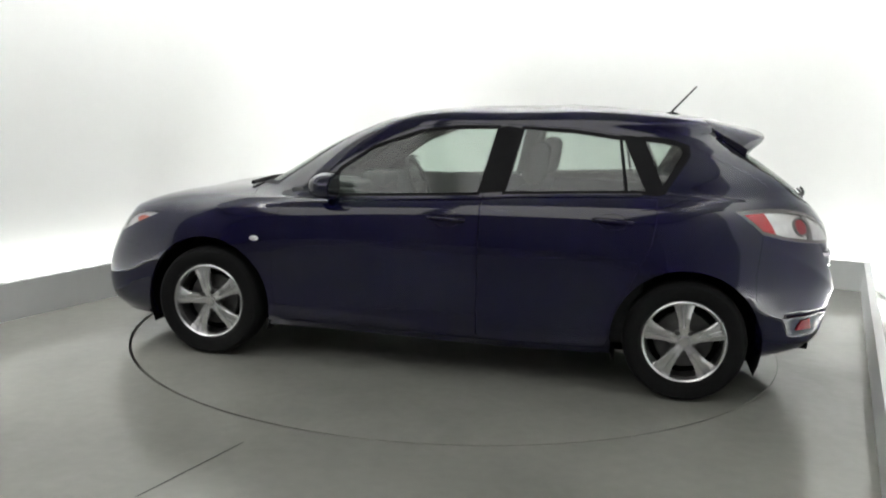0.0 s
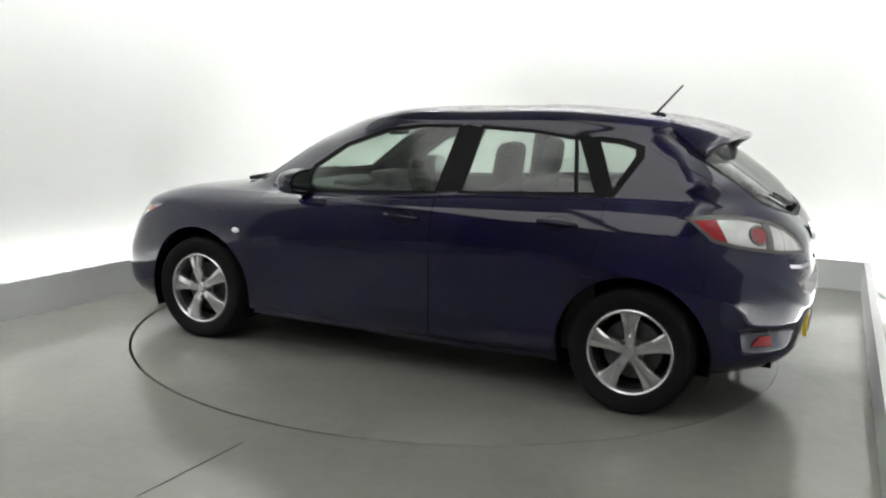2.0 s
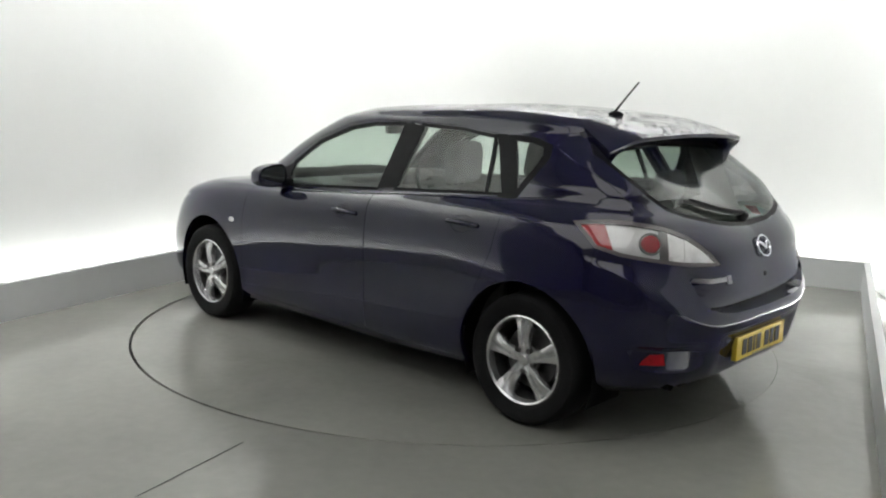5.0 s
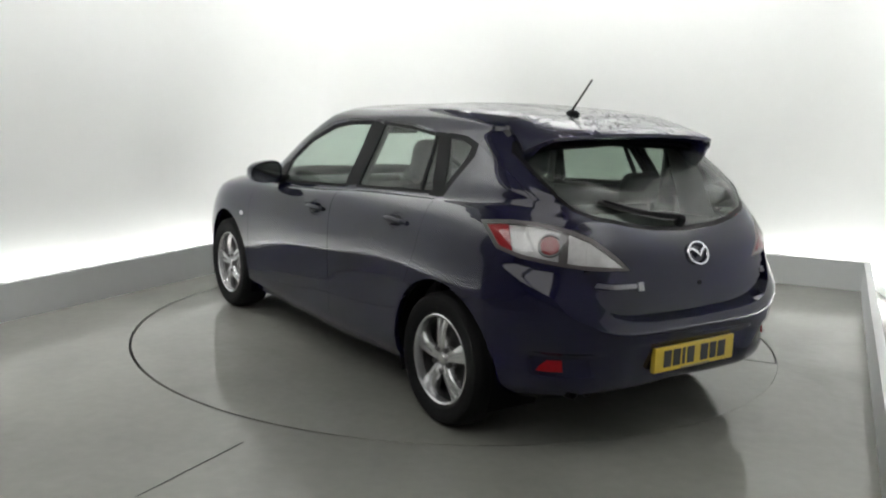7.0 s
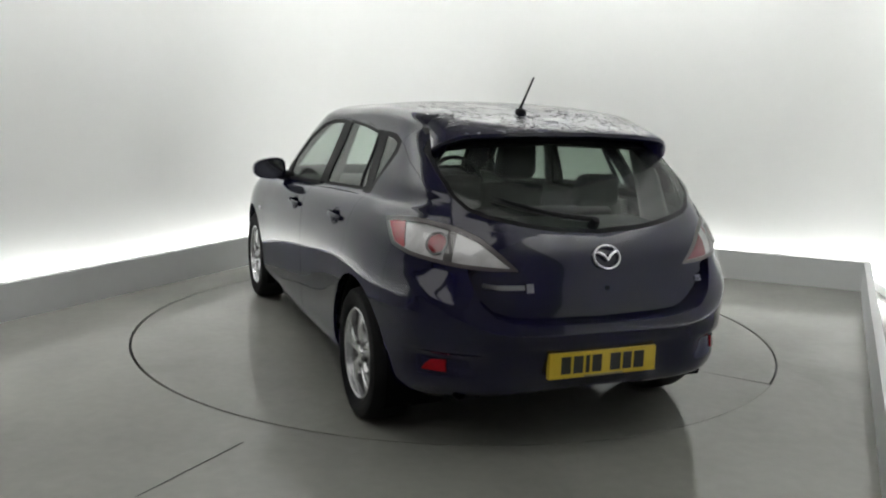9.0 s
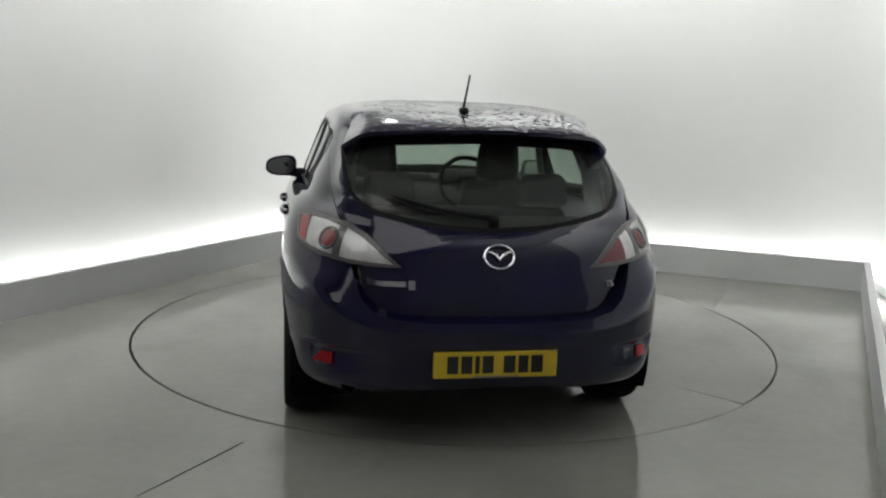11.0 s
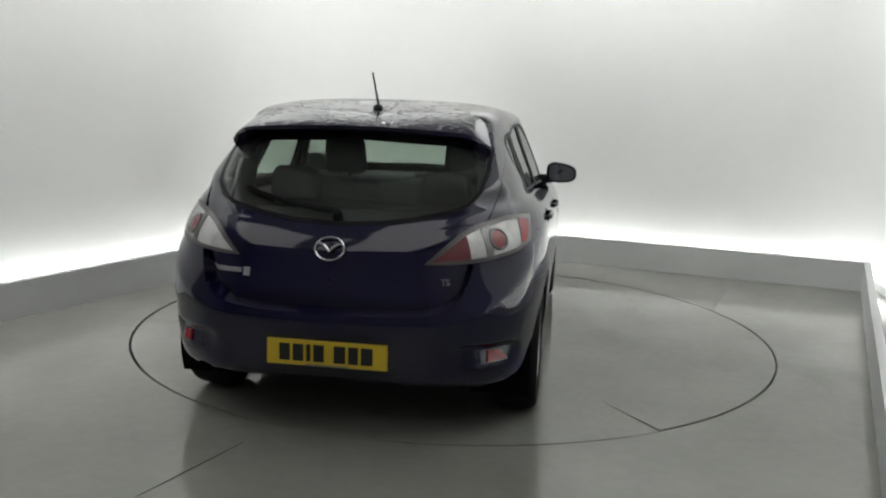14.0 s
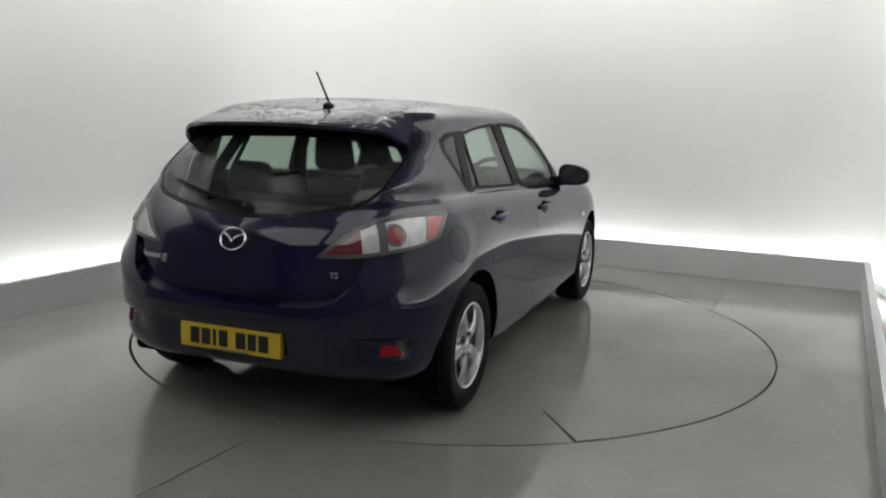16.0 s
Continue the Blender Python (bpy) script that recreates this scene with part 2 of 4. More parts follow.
def floor_joint(p, q, width):
    """A saw-cut joint filled with dark mastic, a hair proud of the floor."""
    p, q = Vector(p), Vector(q)
    d = (q - p).normalized()
    side = Vector((-d.y, d.x)) * width / 2
    bm = bmesh.new()
    prism(bm, [(p + side)[:], (p - side)[:], (q - side)[:], (q + side)[:]], -0.01, 0.002)
    tagged(part("floor_joint", bm, M_JOINT), "thin grey joint in the concrete floor", "floor joint", kind="structure")


floor_joint((-1.165, -2.647), (-0.90, -2.10), 0.004)
floor_joint((1.93, 0.70), (2.34, 1.65), 0.008)

SEAM = radians(-143.6)


def build_disc():
    """The turntable: a disc with a narrow gap to the floor, wider along one arc, and a short radial slot."""
    ob = thing("turntable", "round glossy grey turntable set flush in the floor", "turntable")
    n = 360
    angles = [2 * math.pi * k / n for k in range(n)]
    slot = 0.020

    def rim(a):
        d = (a - SEAM) % (2 * math.pi)
        wide = 0.0105 if d < 2.2 else 0.0105 * max(0, 1 - (d - 2.2) / 0.4)
        return DISC_R - 0.0088 - wide

    bm = bmesh.new()
    start, inner = SEAM, 1.58
    pts = []
    for k in range(n + 1):
        a = start + 2 * math.pi * k / n
        off = slot / 2 / DISC_R
        a = min(max(a, start + off), start + 2 * math.pi - off)
        pts.append((rim(a) * math.cos(a), rim(a) * math.sin(a)))
    outer = [bm.verts.new((x, y, 0)) for x, y in pts]
    tip = Vector((inner * math.cos(SEAM), inner * math.sin(SEAM)))
    mid = []
    for k in range(n + 1):
        a = start + 2 * math.pi * k / n
        mid.append(bm.verts.new((inner * math.cos(a), inner * math.sin(a), 0)) if k < n else mid[0])
    centre = bm.verts.new((0, 0, 0))
    for k in range(n):
        bm.faces.new((outer[k], outer[k + 1], mid[k + 1], mid[k]) if mid[k] is not mid[k + 1] else (outer[k], outer[k + 1], mid[k]))
        bm.faces.new((mid[k], mid[k + 1], centre))
    edges = [e for e in bm.edges if e.is_boundary]
    down = bmesh.ops.extrude_edge_only(bm, edges=edges)["geom"]
    for v in down:
        if isinstance(v, bmesh.types.BMVert):
            v.co.z -= 0.04
    part("disc", bm, M_DISC, ob)
    bm = bmesh.new()
    ring = []
    for k in range(n):
        a = 2 * math.pi * k / n
        c, s = math.cos(a), math.sin(a)
        ring.append([bm.verts.new(((DISC_R - 0.018 + d) * c, (DISC_R - 0.018 + d) * s, -0.048 + h)) for d, h in ((-0.03, 0.0), (0.012, 0.0), (0.012, 0.01), (-0.03, 0.01))])
    for k in range(n):
        a, b = ring[k], ring[(k + 1) % n]
        for j in range(4):
            bm.faces.new((a[j], b[j], b[(j + 1) % 4], a[(j + 1) % 4]))
    part("edge_ring", bm, M_PIT, ob, "edge ring below the lip, near-black for the gap's shade")
    return ob


turntable = build_disc()


def build_shell():
    bm = bmesh.new()
    box(bm, (-7.15, -7.75, ROOM_H), (7.15, 5.65, ROOM_H + 0.1))
    tagged(part("ceiling", bm, M_CEILING), "plain grey ceiling of the booth", "ceiling", kind="structure")
    bm = bmesh.new()
    box(bm, (-7.0, -7.75, 0), (7.0, -7.6, ROOM_H))
    tagged(part("wall_front", bm, M_DARK_WALL), "plain dark wall behind the viewer", "wall", kind="structure")
    for p, q in batten_row(booth_line(COVE_W - 0.90), 1.25):
        batten(p, q, ROOM_H - 0.12, 1, M_TOP, "ceiling_light", "white opal tube light behind the pelmet, washing the wall", "ceiling lights", 0.055)


def hall_panels():
    """Broad dim opal panels under the hall ceiling, in front of the booth's mouth."""
    inner, outer = booth_line(-0.3), booth_line(-0.3, -7.6, -7.6)
    for k, turn in ((0, 1), (3, -1)):
        for p, q in batten_row([inner[k], outer[k]], 1.7):
            d = (q - p).normalized()
            side = Vector((-d.y, d.x)) * turn
            lamp = thing("ceiling_panel", "broad dim opal light panel under the hall ceiling", "lamp", "hall lights")
            bm = bmesh.new()
            prism(bm, [p[:], q[:], (q + side * 2.2)[:], (p + side * 2.2)[:]], ROOM_H - 0.05, ROOM_H - 0.03)
            part("diffuser", bm, M_PANEL, lamp)
            bm = bmesh.new()
            grow = d * 0.02
            prism(bm, [(p - grow - side * 0.02)[:], (q + grow - side * 0.02)[:], (q + grow + side * 2.22)[:], (p - grow + side * 2.22)[:]], ROOM_H - 0.026, ROOM_H)
            part("housing", bm, M_PLINTH, lamp)


build_shell()
hall_panels()

from mathutils.bvhtree import BVHTree

# ---------------------------------------------------------------- the car: x forward, y to its left, z up, between the axles
M_PAINT = material("navy_paint", (0.0046, 0.0040, 0.0265), rough=0.5, metal=0.0, spread=0.04, scale=3.0, coat=1.0)
M_WET = material("wet_navy_paint", (0.0046, 0.0040, 0.0265), rough=0.45, metal=0.0, spread=0.04, scale=3.0, coat=1.0)
M_BLACK = material("black_plastic", (0.008, 0.008, 0.009), rough=0.5, spread=0.15, scale=20, bump=0.05, bump_scale=200, gloss=0.12)
M_LINER = material("black_liner", (0.005, 0.005, 0.005), gloss=0.05, rough=0.9, spread=0.2, scale=15)
M_ALLOY = material("silver_alloy", (0.66, 0.66, 0.67), rough=0.27, metal=0.85, spread=0.06, scale=8)
M_STEEL = material("dark_steel", (0.12, 0.12, 0.12), rough=0.45, metal=0.8, spread=0.2, scale=30)
M_CHROME = material("chrome", (0.85, 0.85, 0.86), rough=0.15, metal=1.0, spread=0.03, scale=10)
M_CLOTH = material("dark_seat_cloth", (0.030, 0.030, 0.032), rough=0.95, spread=0.2, scale=12, bump=0.1, bump_scale=60)
M_TRIM = material("grey_cabin_plastic", (0.05, 0.05, 0.052), rough=0.6, spread=0.15, scale=30, bump=0.1, bump_scale=300)
M_GLASS = glass("tinted_glass", (0.72, 0.80, 0.75), rough=0.08, dust=0.07)
M_DARKGLASS = glass("rear_tinted_glass", (0.48, 0.55, 0.49), ior=1.4, rough=0.10, dust=0.045)
M_LENS = glass("clear_lens", (0.93, 0.93, 0.93), ior=1.6)
M_RED = material("red_lens", (0.45, 0.015, 0.02), rough=0.12, spread=0.15, scale=60, coat=1.0)
M_DULLRED = material("dull_red_lens", (0.20, 0.035, 0.045), rough=0.12, spread=0.2, scale=60, coat=1.0)
M_STOPRED = material("stop_lamp_red", (0.30, 0.016, 0.024), rough=0.2, spread=0.25, scale=90, coat=1.0)
M_DEEPRED = material("deep_red_lens", (0.26, 0.006, 0.010), rough=0.15, spread=0.2, scale=60, coat=1.0)
M_REFLECTOR = material("silver_reflector", (0.84, 0.83, 0.84), rough=0.25, metal=0.2, spread=0.28, scale=18, bump=0.3, bump_scale=90)
M_GREYSHELL = material("grey_lamp_bezel", (0.13, 0.12, 0.12), rough=0.3, metal=0.4, spread=0.1, scale=30)
M_LETTER = material("dull_chrome", (0.36, 0.36, 0.38), rough=0.4, metal=0.8, spread=0.1, scale=60)
M_YELLOW = material("yellow_plate", (0.60, 0.43, 0.03), rough=0.35, spread=0.06, scale=20)
M_INK = material("black_ink", (0.012, 0.012, 0.012), rough=0.5)
M_ORANGE = material("orange_lens", (0.55, 0.10, 0.04), rough=0.15, coat=1.0)
M_RUBBER = material("tyre_rubber", (0.008, 0.008, 0.0085), rough=0.8, gloss=0.2, spread=0.2, scale=12, bump=0.2, bump_scale=120)


def wet(mat):
    """Beads of water standing on the surface."""
    nt = mat.node_tree
    bs = nt.nodes["Principled BSDF"]
    co = nt.nodes.new("ShaderNodeTexCoord")
    cells = nt.nodes.new("ShaderNodeTexVoronoi")
    cells.inputs["Scale"].default_value = 34
    cells.inputs["Randomness"].default_value = 1.0
    patch = nt.nodes.new("ShaderNodeTexNoise")
    patch.inputs["Scale"].default_value = 7
    bead = nt.nodes.new("ShaderNodeMapRange")
    bead.interpolation_type = "SMOOTHSTEP"
    bead.inputs["From Min"].default_value = 0.50
    bead.inputs["From Max"].default_value = 0.15
    keep = nt.nodes.new("ShaderNodeMapRange")
    keep.inputs["From Min"].default_value = 0.42
    keep.inputs["From Max"].default_value = 0.60
    axes = nt.nodes.new("ShaderNodeSeparateXYZ")
    wide = nt.nodes.new("ShaderNodeMath")
    wide.operation = "ABSOLUTE"
    crown = nt.nodes.new("ShaderNodeMapRange")
    crown.inputs["From Min"].default_value = 0.54
    crown.inputs["From Max"].default_value = 0.44
    flat = nt.nodes.new("ShaderNodeMath")
    flat.operation = "MULTIPLY"
    nt.links.new(co.outputs["Object"], axes.inputs[0])
    nt.links.new(axes.outputs["Y"], wide.inputs[0])
    nt.links.new(wide.outputs[0], crown.inputs["Value"])
    nt.links.new(keep.outputs["Result"], flat.inputs[0])
    nt.links.new(crown.outputs["Result"], flat.inputs[1])
    mul = nt.nodes.new("ShaderNodeMath")
    mul.operation = "MULTIPLY"
    bump = nt.nodes.new("ShaderNodeBump")
    bump.inputs["Strength"].default_value = 1.0
    bump.inputs["Distance"].default_value = 0.012
    nt.links.new(co.outputs["Object"], cells.inputs["Vector"])
    nt.links.new(co.outputs["Object"], patch.inputs["Vector"])
    nt.links.new(cells.outputs["Distance"], bead.inputs["Value"])
    nt.links.new(patch.outputs["Fac"], keep.inputs["Value"])
    nt.links.new(bead.outputs["Result"], mul.inputs[0])
    nt.links.new(flat.outputs[0], mul.inputs[1])
    nt.links.new(mul.outputs[0], bump.inputs["Height"])
    nt.links.new(bump.outputs["Normal"], bs.inputs["Coat Normal"])
    nt.links.new(bump.outputs["Normal"], bs.inputs["Normal"])


wet(M_WET)
M_PAINT.node_tree.nodes["Principled BSDF"].inputs["Coat Roughness"].default_value = 0.065
M_WET.node_tree.nodes["Principled BSDF"].inputs["Coat Roughness"].default_value = 0.10
for coated in (M_PAINT, M_WET):
    coated.node_tree.nodes["Principled BSDF"].inputs["Coat IOR"].default_value = 1.58

car = thing("car", "dark navy blue five-door hatchback, wet roof, parked on the turntable", "car")


def spline(keys, t):
    """A smooth curve through evenly spaced keys, t from 0 to 1."""
    k = np.asarray(keys, float)
    s = np.clip(np.asarray(t, float), 0, 1) * (len(k) - 1)
    i = np.minimum(s.astype(int), len(k) - 2)
    f = s - i
    g = np.empty_like(k)
    g[1:-1] = (k[2:] - k[:-2]) / 2
    g[0], g[-1] = k[1] - k[0], k[-1] - k[-2]
    a, b, ga, gb = k[i], k[i + 1], g[i], g[i + 1]
    return a * (2 * f**3 - 3 * f**2 + 1) + ga * (f**3 - 2 * f**2 + f) + b * (3 * f**2 - 2 * f**3) + gb * (f**3 - f**2)


# rings from the sill up to the middle of the roof
RING_REAR = [-1.93, -2.035, -2.070, -2.085, -2.085, -2.065, -2.047, -2.005, -1.965, -1.925, -1.850, -1.680, -1.505, -1.455, -1.360, -1.160, -0.90]
RING_NOSE = [2.11, 2.180, 2.200, 2.188, 2.142, 2.092, 2.040, 1.968, 1.70, 1.23, 1.02, 0.745, 0.475, 0.33, 0.17, -0.05, -0.30]
RING_HALF = [0.822, 0.862, 0.876, 0.879, 0.883, 0.880, 0.866, 0.838, 0.799, 0.768, 0.738, 0.680, 0.636, 0.612, 0.540, 0.330, 0.0]
Z_TAIL = [0.268, 0.315, 0.42, 0.54, 0.66, 0.77, 0.86, 0.925, 0.962, 0.985, 1.055, 1.172, 1.290, 1.385, 1.415, 1.446, 1.470]
Z_HAUNCH = [0.235, 0.30, 0.43, 0.55, 0.68, 0.80, 0.90, 0.975, 1.025, 1.055, 1.120, 1.230, 1.336, 1.402, 1.437, 1.460, 1.476]
Z_MID = [0.200, 0.27, 0.40, 0.53, 0.66, 0.79, 0.90, 0.965, 1.005, 1.030, 1.110, 1.240, 1.355, 1.422, 1.460, 1.481, 1.487]
Z_COWL = [0.205, 0.28, 0.40, 0.52, 0.645, 0.757, 0.852, 0.908, 0.938, 0.956, 1.050, 1.215, 1.348, 1.402, 1.440, 1.466, 1.478]
Z_NOSE = [0.165, 0.24, 0.36, 0.46, 0.55, 0.635, 0.70, 0.778, 0.884, 0.962, 1.048, 1.222, 1.342, 1.385, 1.422, 1.452, 1.470]


def body_grid(nv=140, nu=(44, 56, 40)):
    """The skin of the whole shell, as rows of points from the tail's middle round the left side to the nose."""
    v = np.linspace(0, 1, nv)
    xr, xf, w = spline(RING_REAR, v), spline(RING_NOSE, v), spline(RING_HALF, v)
    zk = np.stack([spline(z, v) for z in (Z_TAIL, Z_HAUNCH, Z_MID, Z_COWL, Z_NOSE)])
    rows = []
    for i in range(nv):
        mr = -1.09 + (xr[i] + 2.08) * 0.5
        mf = 0.95 - (2.25 - xf[i]) * 0.55
        pr = float(np.interp(v[i], [0, 0.22, 0.33, 0.46, 0.60, 0.70, 1], [3.9, 3.9, 3.35, 3.35, 4.2, 6.5, 6.5]))
        pf = 3.9 + 0.6 * min(1, max(0, (v[i] - 0.56) / 0.08))
        ease = lambda n: (0.5 - 0.5 * np.cos(np.linspace(0, np.pi, n)))
        a = ease(nu[0]) * np.pi / 2
        x1, y1 = mr + (xr[i] - mr) * np.cos(a) ** (2 / pr), np.sin(a) ** (2 / pr)
        x2 = np.linspace(mr, mf, nu[1] + 2)[1:-1]
        b = ease(nu[2])[::-1] * np.pi / 2
        x3, y3 = mf + (xf[i] - mf) * np.cos(b) ** (2 / pf), np.sin(b) ** (2 / pf)
        x = np.concatenate([x1, x2, x3])
        y = np.concatenate([y1, np.ones(len(x2)), y3]) * w[i]
        y[0] = y[-1] = 0
        barrel = 1 - 0.010 * ((x + 0.1) / 1.2) ** 2 * np.minimum(1, 1.2 / np.maximum(0.2, np.abs(x + 0.1)))
        y = y * barrel
        flare = np.exp(-((np.abs(x) - 1.32) / 0.34) ** 2) * max(0, min(1, 1 - abs(v[i] - 0.20) / 0.20))
        y = y + 0.020 * flare * (y > 0.7)
        arc = np.concatenate([[0], np.cumsum(np.hypot(np.diff(x), np.diff(y)))])
        q = arc / max(arc[-1], 1e-6)
        st = np.array([0, 0.19, 0.40, 0.63, 1.0])
        g = np.interp(q, st, np.linspace(0, 1, 5))
        rows.append(np.stack([x, y, spline(zk[:, i], g)], -1))
    return np.array(rows)




def step(lo, hi, v):
    t = np.clip((v - lo) / (hi - lo), 0, 1)
    return t * t * (3 - 2 * t)


def sculpt(g):
    """The rear bumper's forms: the ridge under the tailgate, the hooded reflector hollows and the plate's bay."""
    x, y, z = g[..., 0], g[..., 1], g[..., 2]
    out = np.stack([x + 1.25, y * 0.85, 0 * z], -1)
    out /= np.maximum(1e-6, np.linalg.norm(out, axis=-1, keepdims=True))
    tail = step(-1.50, -1.68, x) * step(0.92, 0.86, z)
    ridge = np.interp(y, [0, 0.30, 0.45, 0.55, 0.65, 0.75, 0.82, 0.90], [0.562, 0.562, 0.566, 0.590, 0.645, 0.735, 0.82, 0.90])
    d = z - ridge
    lift = np.where(d > 0, np.exp(-d / 0.055), np.exp(d / 0.075)) * 0.020 * step(0.93, 0.70, z)
    s = (x + y) / math.sqrt(2)
    along = step(-1.10, -1.02, s) * step(-0.735, -0.765, s)
    hollow = along * step(0.486, 0.468, z) * np.clip((z - 0.362) / 0.10, 0, 1) * 0.030
    bay = step(0.40, 0.36, y) * step(0.512, 0.492, z) * step(0.27, 0.34, z) * 0.012
    return g + out * ((lift - hollow - bay) * tail)[..., None]


GRID = sculpt(body_grid())


# ---------------------------------------------------------------- cutting the skin into panels
SIDE = (Vector((1, 0, 0)), Vector((0, 0, 1)))
REAR = (Vector((0, 1, 0)), Vector((0, 0, 1)))
SLANT_TAIL = (Vector((1, 1, 0)).normalized(), Vector((0, 0, 1)))
SLANT_NOSE = (Vector((1, -1, 0)).normalized(), Vector((0, 0, 1)))


def half_skin():
    bm = bmesh.new()
    nv, nu, _ = GRID.shape
    vs = [[bm.verts.new(p) for p in row] for row in GRID]
    for i in range(nv - 1):
        for j in range(nu - 1):
            q = [vs[i][j], vs[i + 1][j], vs[i + 1][j + 1], vs[i][j + 1]]
            bm.faces.new(q)
    bmesh.ops.remove_doubles(bm, verts=bm.verts, dist=1e-6)
    bm.normal_update()
    return bm


skin = half_skin()
probe = skin.copy()
probe.verts.ensure_lookup_table()
probe.faces.ensure_lookup_table()
if sum(f.normal.y for f in probe.faces) < 0:
    bmesh.ops.reverse_faces(skin, faces=skin.faces)
    bmesh.ops.reverse_faces(probe, faces=probe.faces)
    probe.normal_update()
TREE = BVHTree.FromBMesh(probe)
VNORM = {}
for v in probe.verts:
    n = v.normal.copy()
    if abs(v.co.y) < 1e-6:
        n.y = 0
        n.normalize()
    VNORM[v.index] = n


def smooth_normal(p):
    """The skin's rounded normal at a point on it."""
    _, n, i, _ = TREE.find_nearest(p)
    f = probe.faces[i]
    total = Vector()
    for v in f.verts:
        total += VNORM[v.index] / ((v.co - p).length + 1e-5)
    return total.normalized()


def side_point(x, z, out=0.0):
    """The point of the left side's skin at that length and height."""
    hit, _, _, _ = TREE.ray_cast(Vector((x, 2, z)), Vector((0, -1, 0)))
    if hit is None:
        hit = TREE.find_nearest(Vector((x, 1, z)))[0]
    n = smooth_normal(hit)
    return hit + n * out, n


def rear_point(y, z, out=0.0):
    hit, _, _, _ = TREE.ray_cast(Vector((-4, max(y, 0.0005), z)), Vector((1, 0, 0)))
    if hit is None:
        hit = TREE.find_nearest(Vector((-2.2, y, z)))[0]
    if y < 0.0005:
        hit.y = y
    n = smooth_normal(hit)
    return hit + n * out, n


region = skin.faces.layers.int.new("region")
REGIONS = {}


def inside(p, poly):
    hit = False
    for (ax, ay), (bx, by) in zip(poly, poly[1:] + poly[:1]):
        if (ay > p[1]) != (by > p[1]) and p[0] < (bx - ax) * (p[1] - ay) / (by - ay) + ax:
            hit = not hit
    return hit


def cut(name, poly, view, keep, only=""):
    """Cuts the outline poly, seen along a view, into the skin, and names the faces within."""
    A, B = view
    k = REGIONS.setdefault(name, len(REGIONS) + 1)
    lo = [min(p[i] for p in poly) - 0.005 for i in (0, 1)]
    hi = [max(p[i] for p in poly) + 0.005 for i in (0, 1)]

    def span(f):
        a, b = [A.dot(v.co) for v in f.verts], [B.dot(v.co) for v in f.verts]
        return min(a), max(a), min(b), max(b)

    def meets(s, l, h):
        return s[0] <= h[0] and s[1] >= l[0] and s[2] <= h[1] and s[3] >= l[1]

    near = {f: span(f) for f in skin.faces if (not only or f[region] == REGIONS[only]) and keep(f.calc_center_median())}
    near = {f: s for f, s in near.items() if meets(s, lo, hi)}
    for (ax, ay), (bx, by) in zip(poly, poly[1:] + poly[:1]):
        l = (min(ax, bx) - 0.002, min(ay, by) - 0.002)
        h = (max(ax, bx) + 0.002, max(ay, by) + 0.002)
        n = (A * (by - ay) - B * (bx - ax)).normalized()
        c = A * ax + B * ay
        pick = [f for f, s in near.items() if meets(s, l, h)]
        geom = set(pick)
        for f in pick:
            geom.update(f.edges)
            geom.update(f.verts)
        done = bmesh.ops.bisect_plane(skin, geom=list(geom), dist=1e-6, plane_co=c, plane_no=n)
        near = {f: s for f, s in near.items() if f.is_valid}
        for g in done["geom"]:
            if isinstance(g, bmesh.types.BMFace):
                near[g] = span(g)
    for f in near:
        if f.is_valid:
            m = f.calc_center_median()
            if keep(m) and inside((A.dot(m), B.dot(m)), poly):
                f[region] = k


def grown(poly, d):
    """A polygon moved outwards by d."""
    area = sum(a[0] * b[1] - b[0] * a[1] for a, b in zip(poly, poly[1:] + poly[:1]))
    s = 1 if area > 0 else -1
    out = []
    for p, c, q in zip(poly[-1:] + poly[:-1], poly, poly[1:] + poly[:1]):
        e, f = (Vector(c) - Vector(p)).normalized(), (Vector(q) - Vector(c)).normalized()
        n = (Vector((e.y, -e.x)) + Vector((f.y, -f.x))) * s
        n = n.normalized() * min(2.0, 1 / max(0.35, math.sqrt((1 + e.dot(f)) / 2)))
        out.append((c[0] + n.x * d, c[1] + n.y * d))
    return out


def eased(poly, n=3):
    """Rounds a polygon's corners by cutting them."""
    for _ in range(n):
        out = []
        for a, b in zip(poly, poly[1:] + poly[:1]):
            out += [(a[0] * 0.8 + b[0] * 0.2, a[1] * 0.8 + b[1] * 0.2), (a[0] * 0.2 + b[0] * 0.8, a[1] * 0.2 + b[1] * 0.8)]
        poly = out
        if len(poly) > 44:
            break
    return poly


def circle(cx, cz, r, n=48):
    return [(cx + r * math.cos(2 * math.pi * k / n), cz + r * math.sin(2 * math.pi * k / n)) for k in range(n)]


def ellipse(cx, cz, a, b, n=20):
    return [(cx + a * math.cos(2 * math.pi * k / n), cz + b * math.sin(2 * math.pi * k / n)) for k in range(n)]


on_side = lambda p: p.y > 0.36
flank = lambda p: p.y > 0.45 and abs(p.x) < 1.75
at_tail = lambda p: p.x < -1.30 and p.z < 1.40
tail_corner = lambda p: p.x < -1.35 and p.y > 0.2
nose_corner = lambda p: p.x > 1.4 and p.y > 0.2
at_nose = lambda p: p.x > 0.25

GLASS_FRONT = [(0.615, 0.962), (0.575, 1.092), (0.391, 1.221), (0.137, 1.313), (-0.049, 1.342), (-0.283, 1.352), (-0.205, 1.012)]
GLASS_REAR = [(-0.357, 1.025), (-0.428, 1.352), (-0.70, 1.343), (-0.955, 1.315), (-1.075, 1.068)]
GLASS_QUARTER = [(-1.062, 1.314), (-1.16, 1.308), (-1.238, 1.288), (-1.246, 1.250), (-1.162, 1.092)]
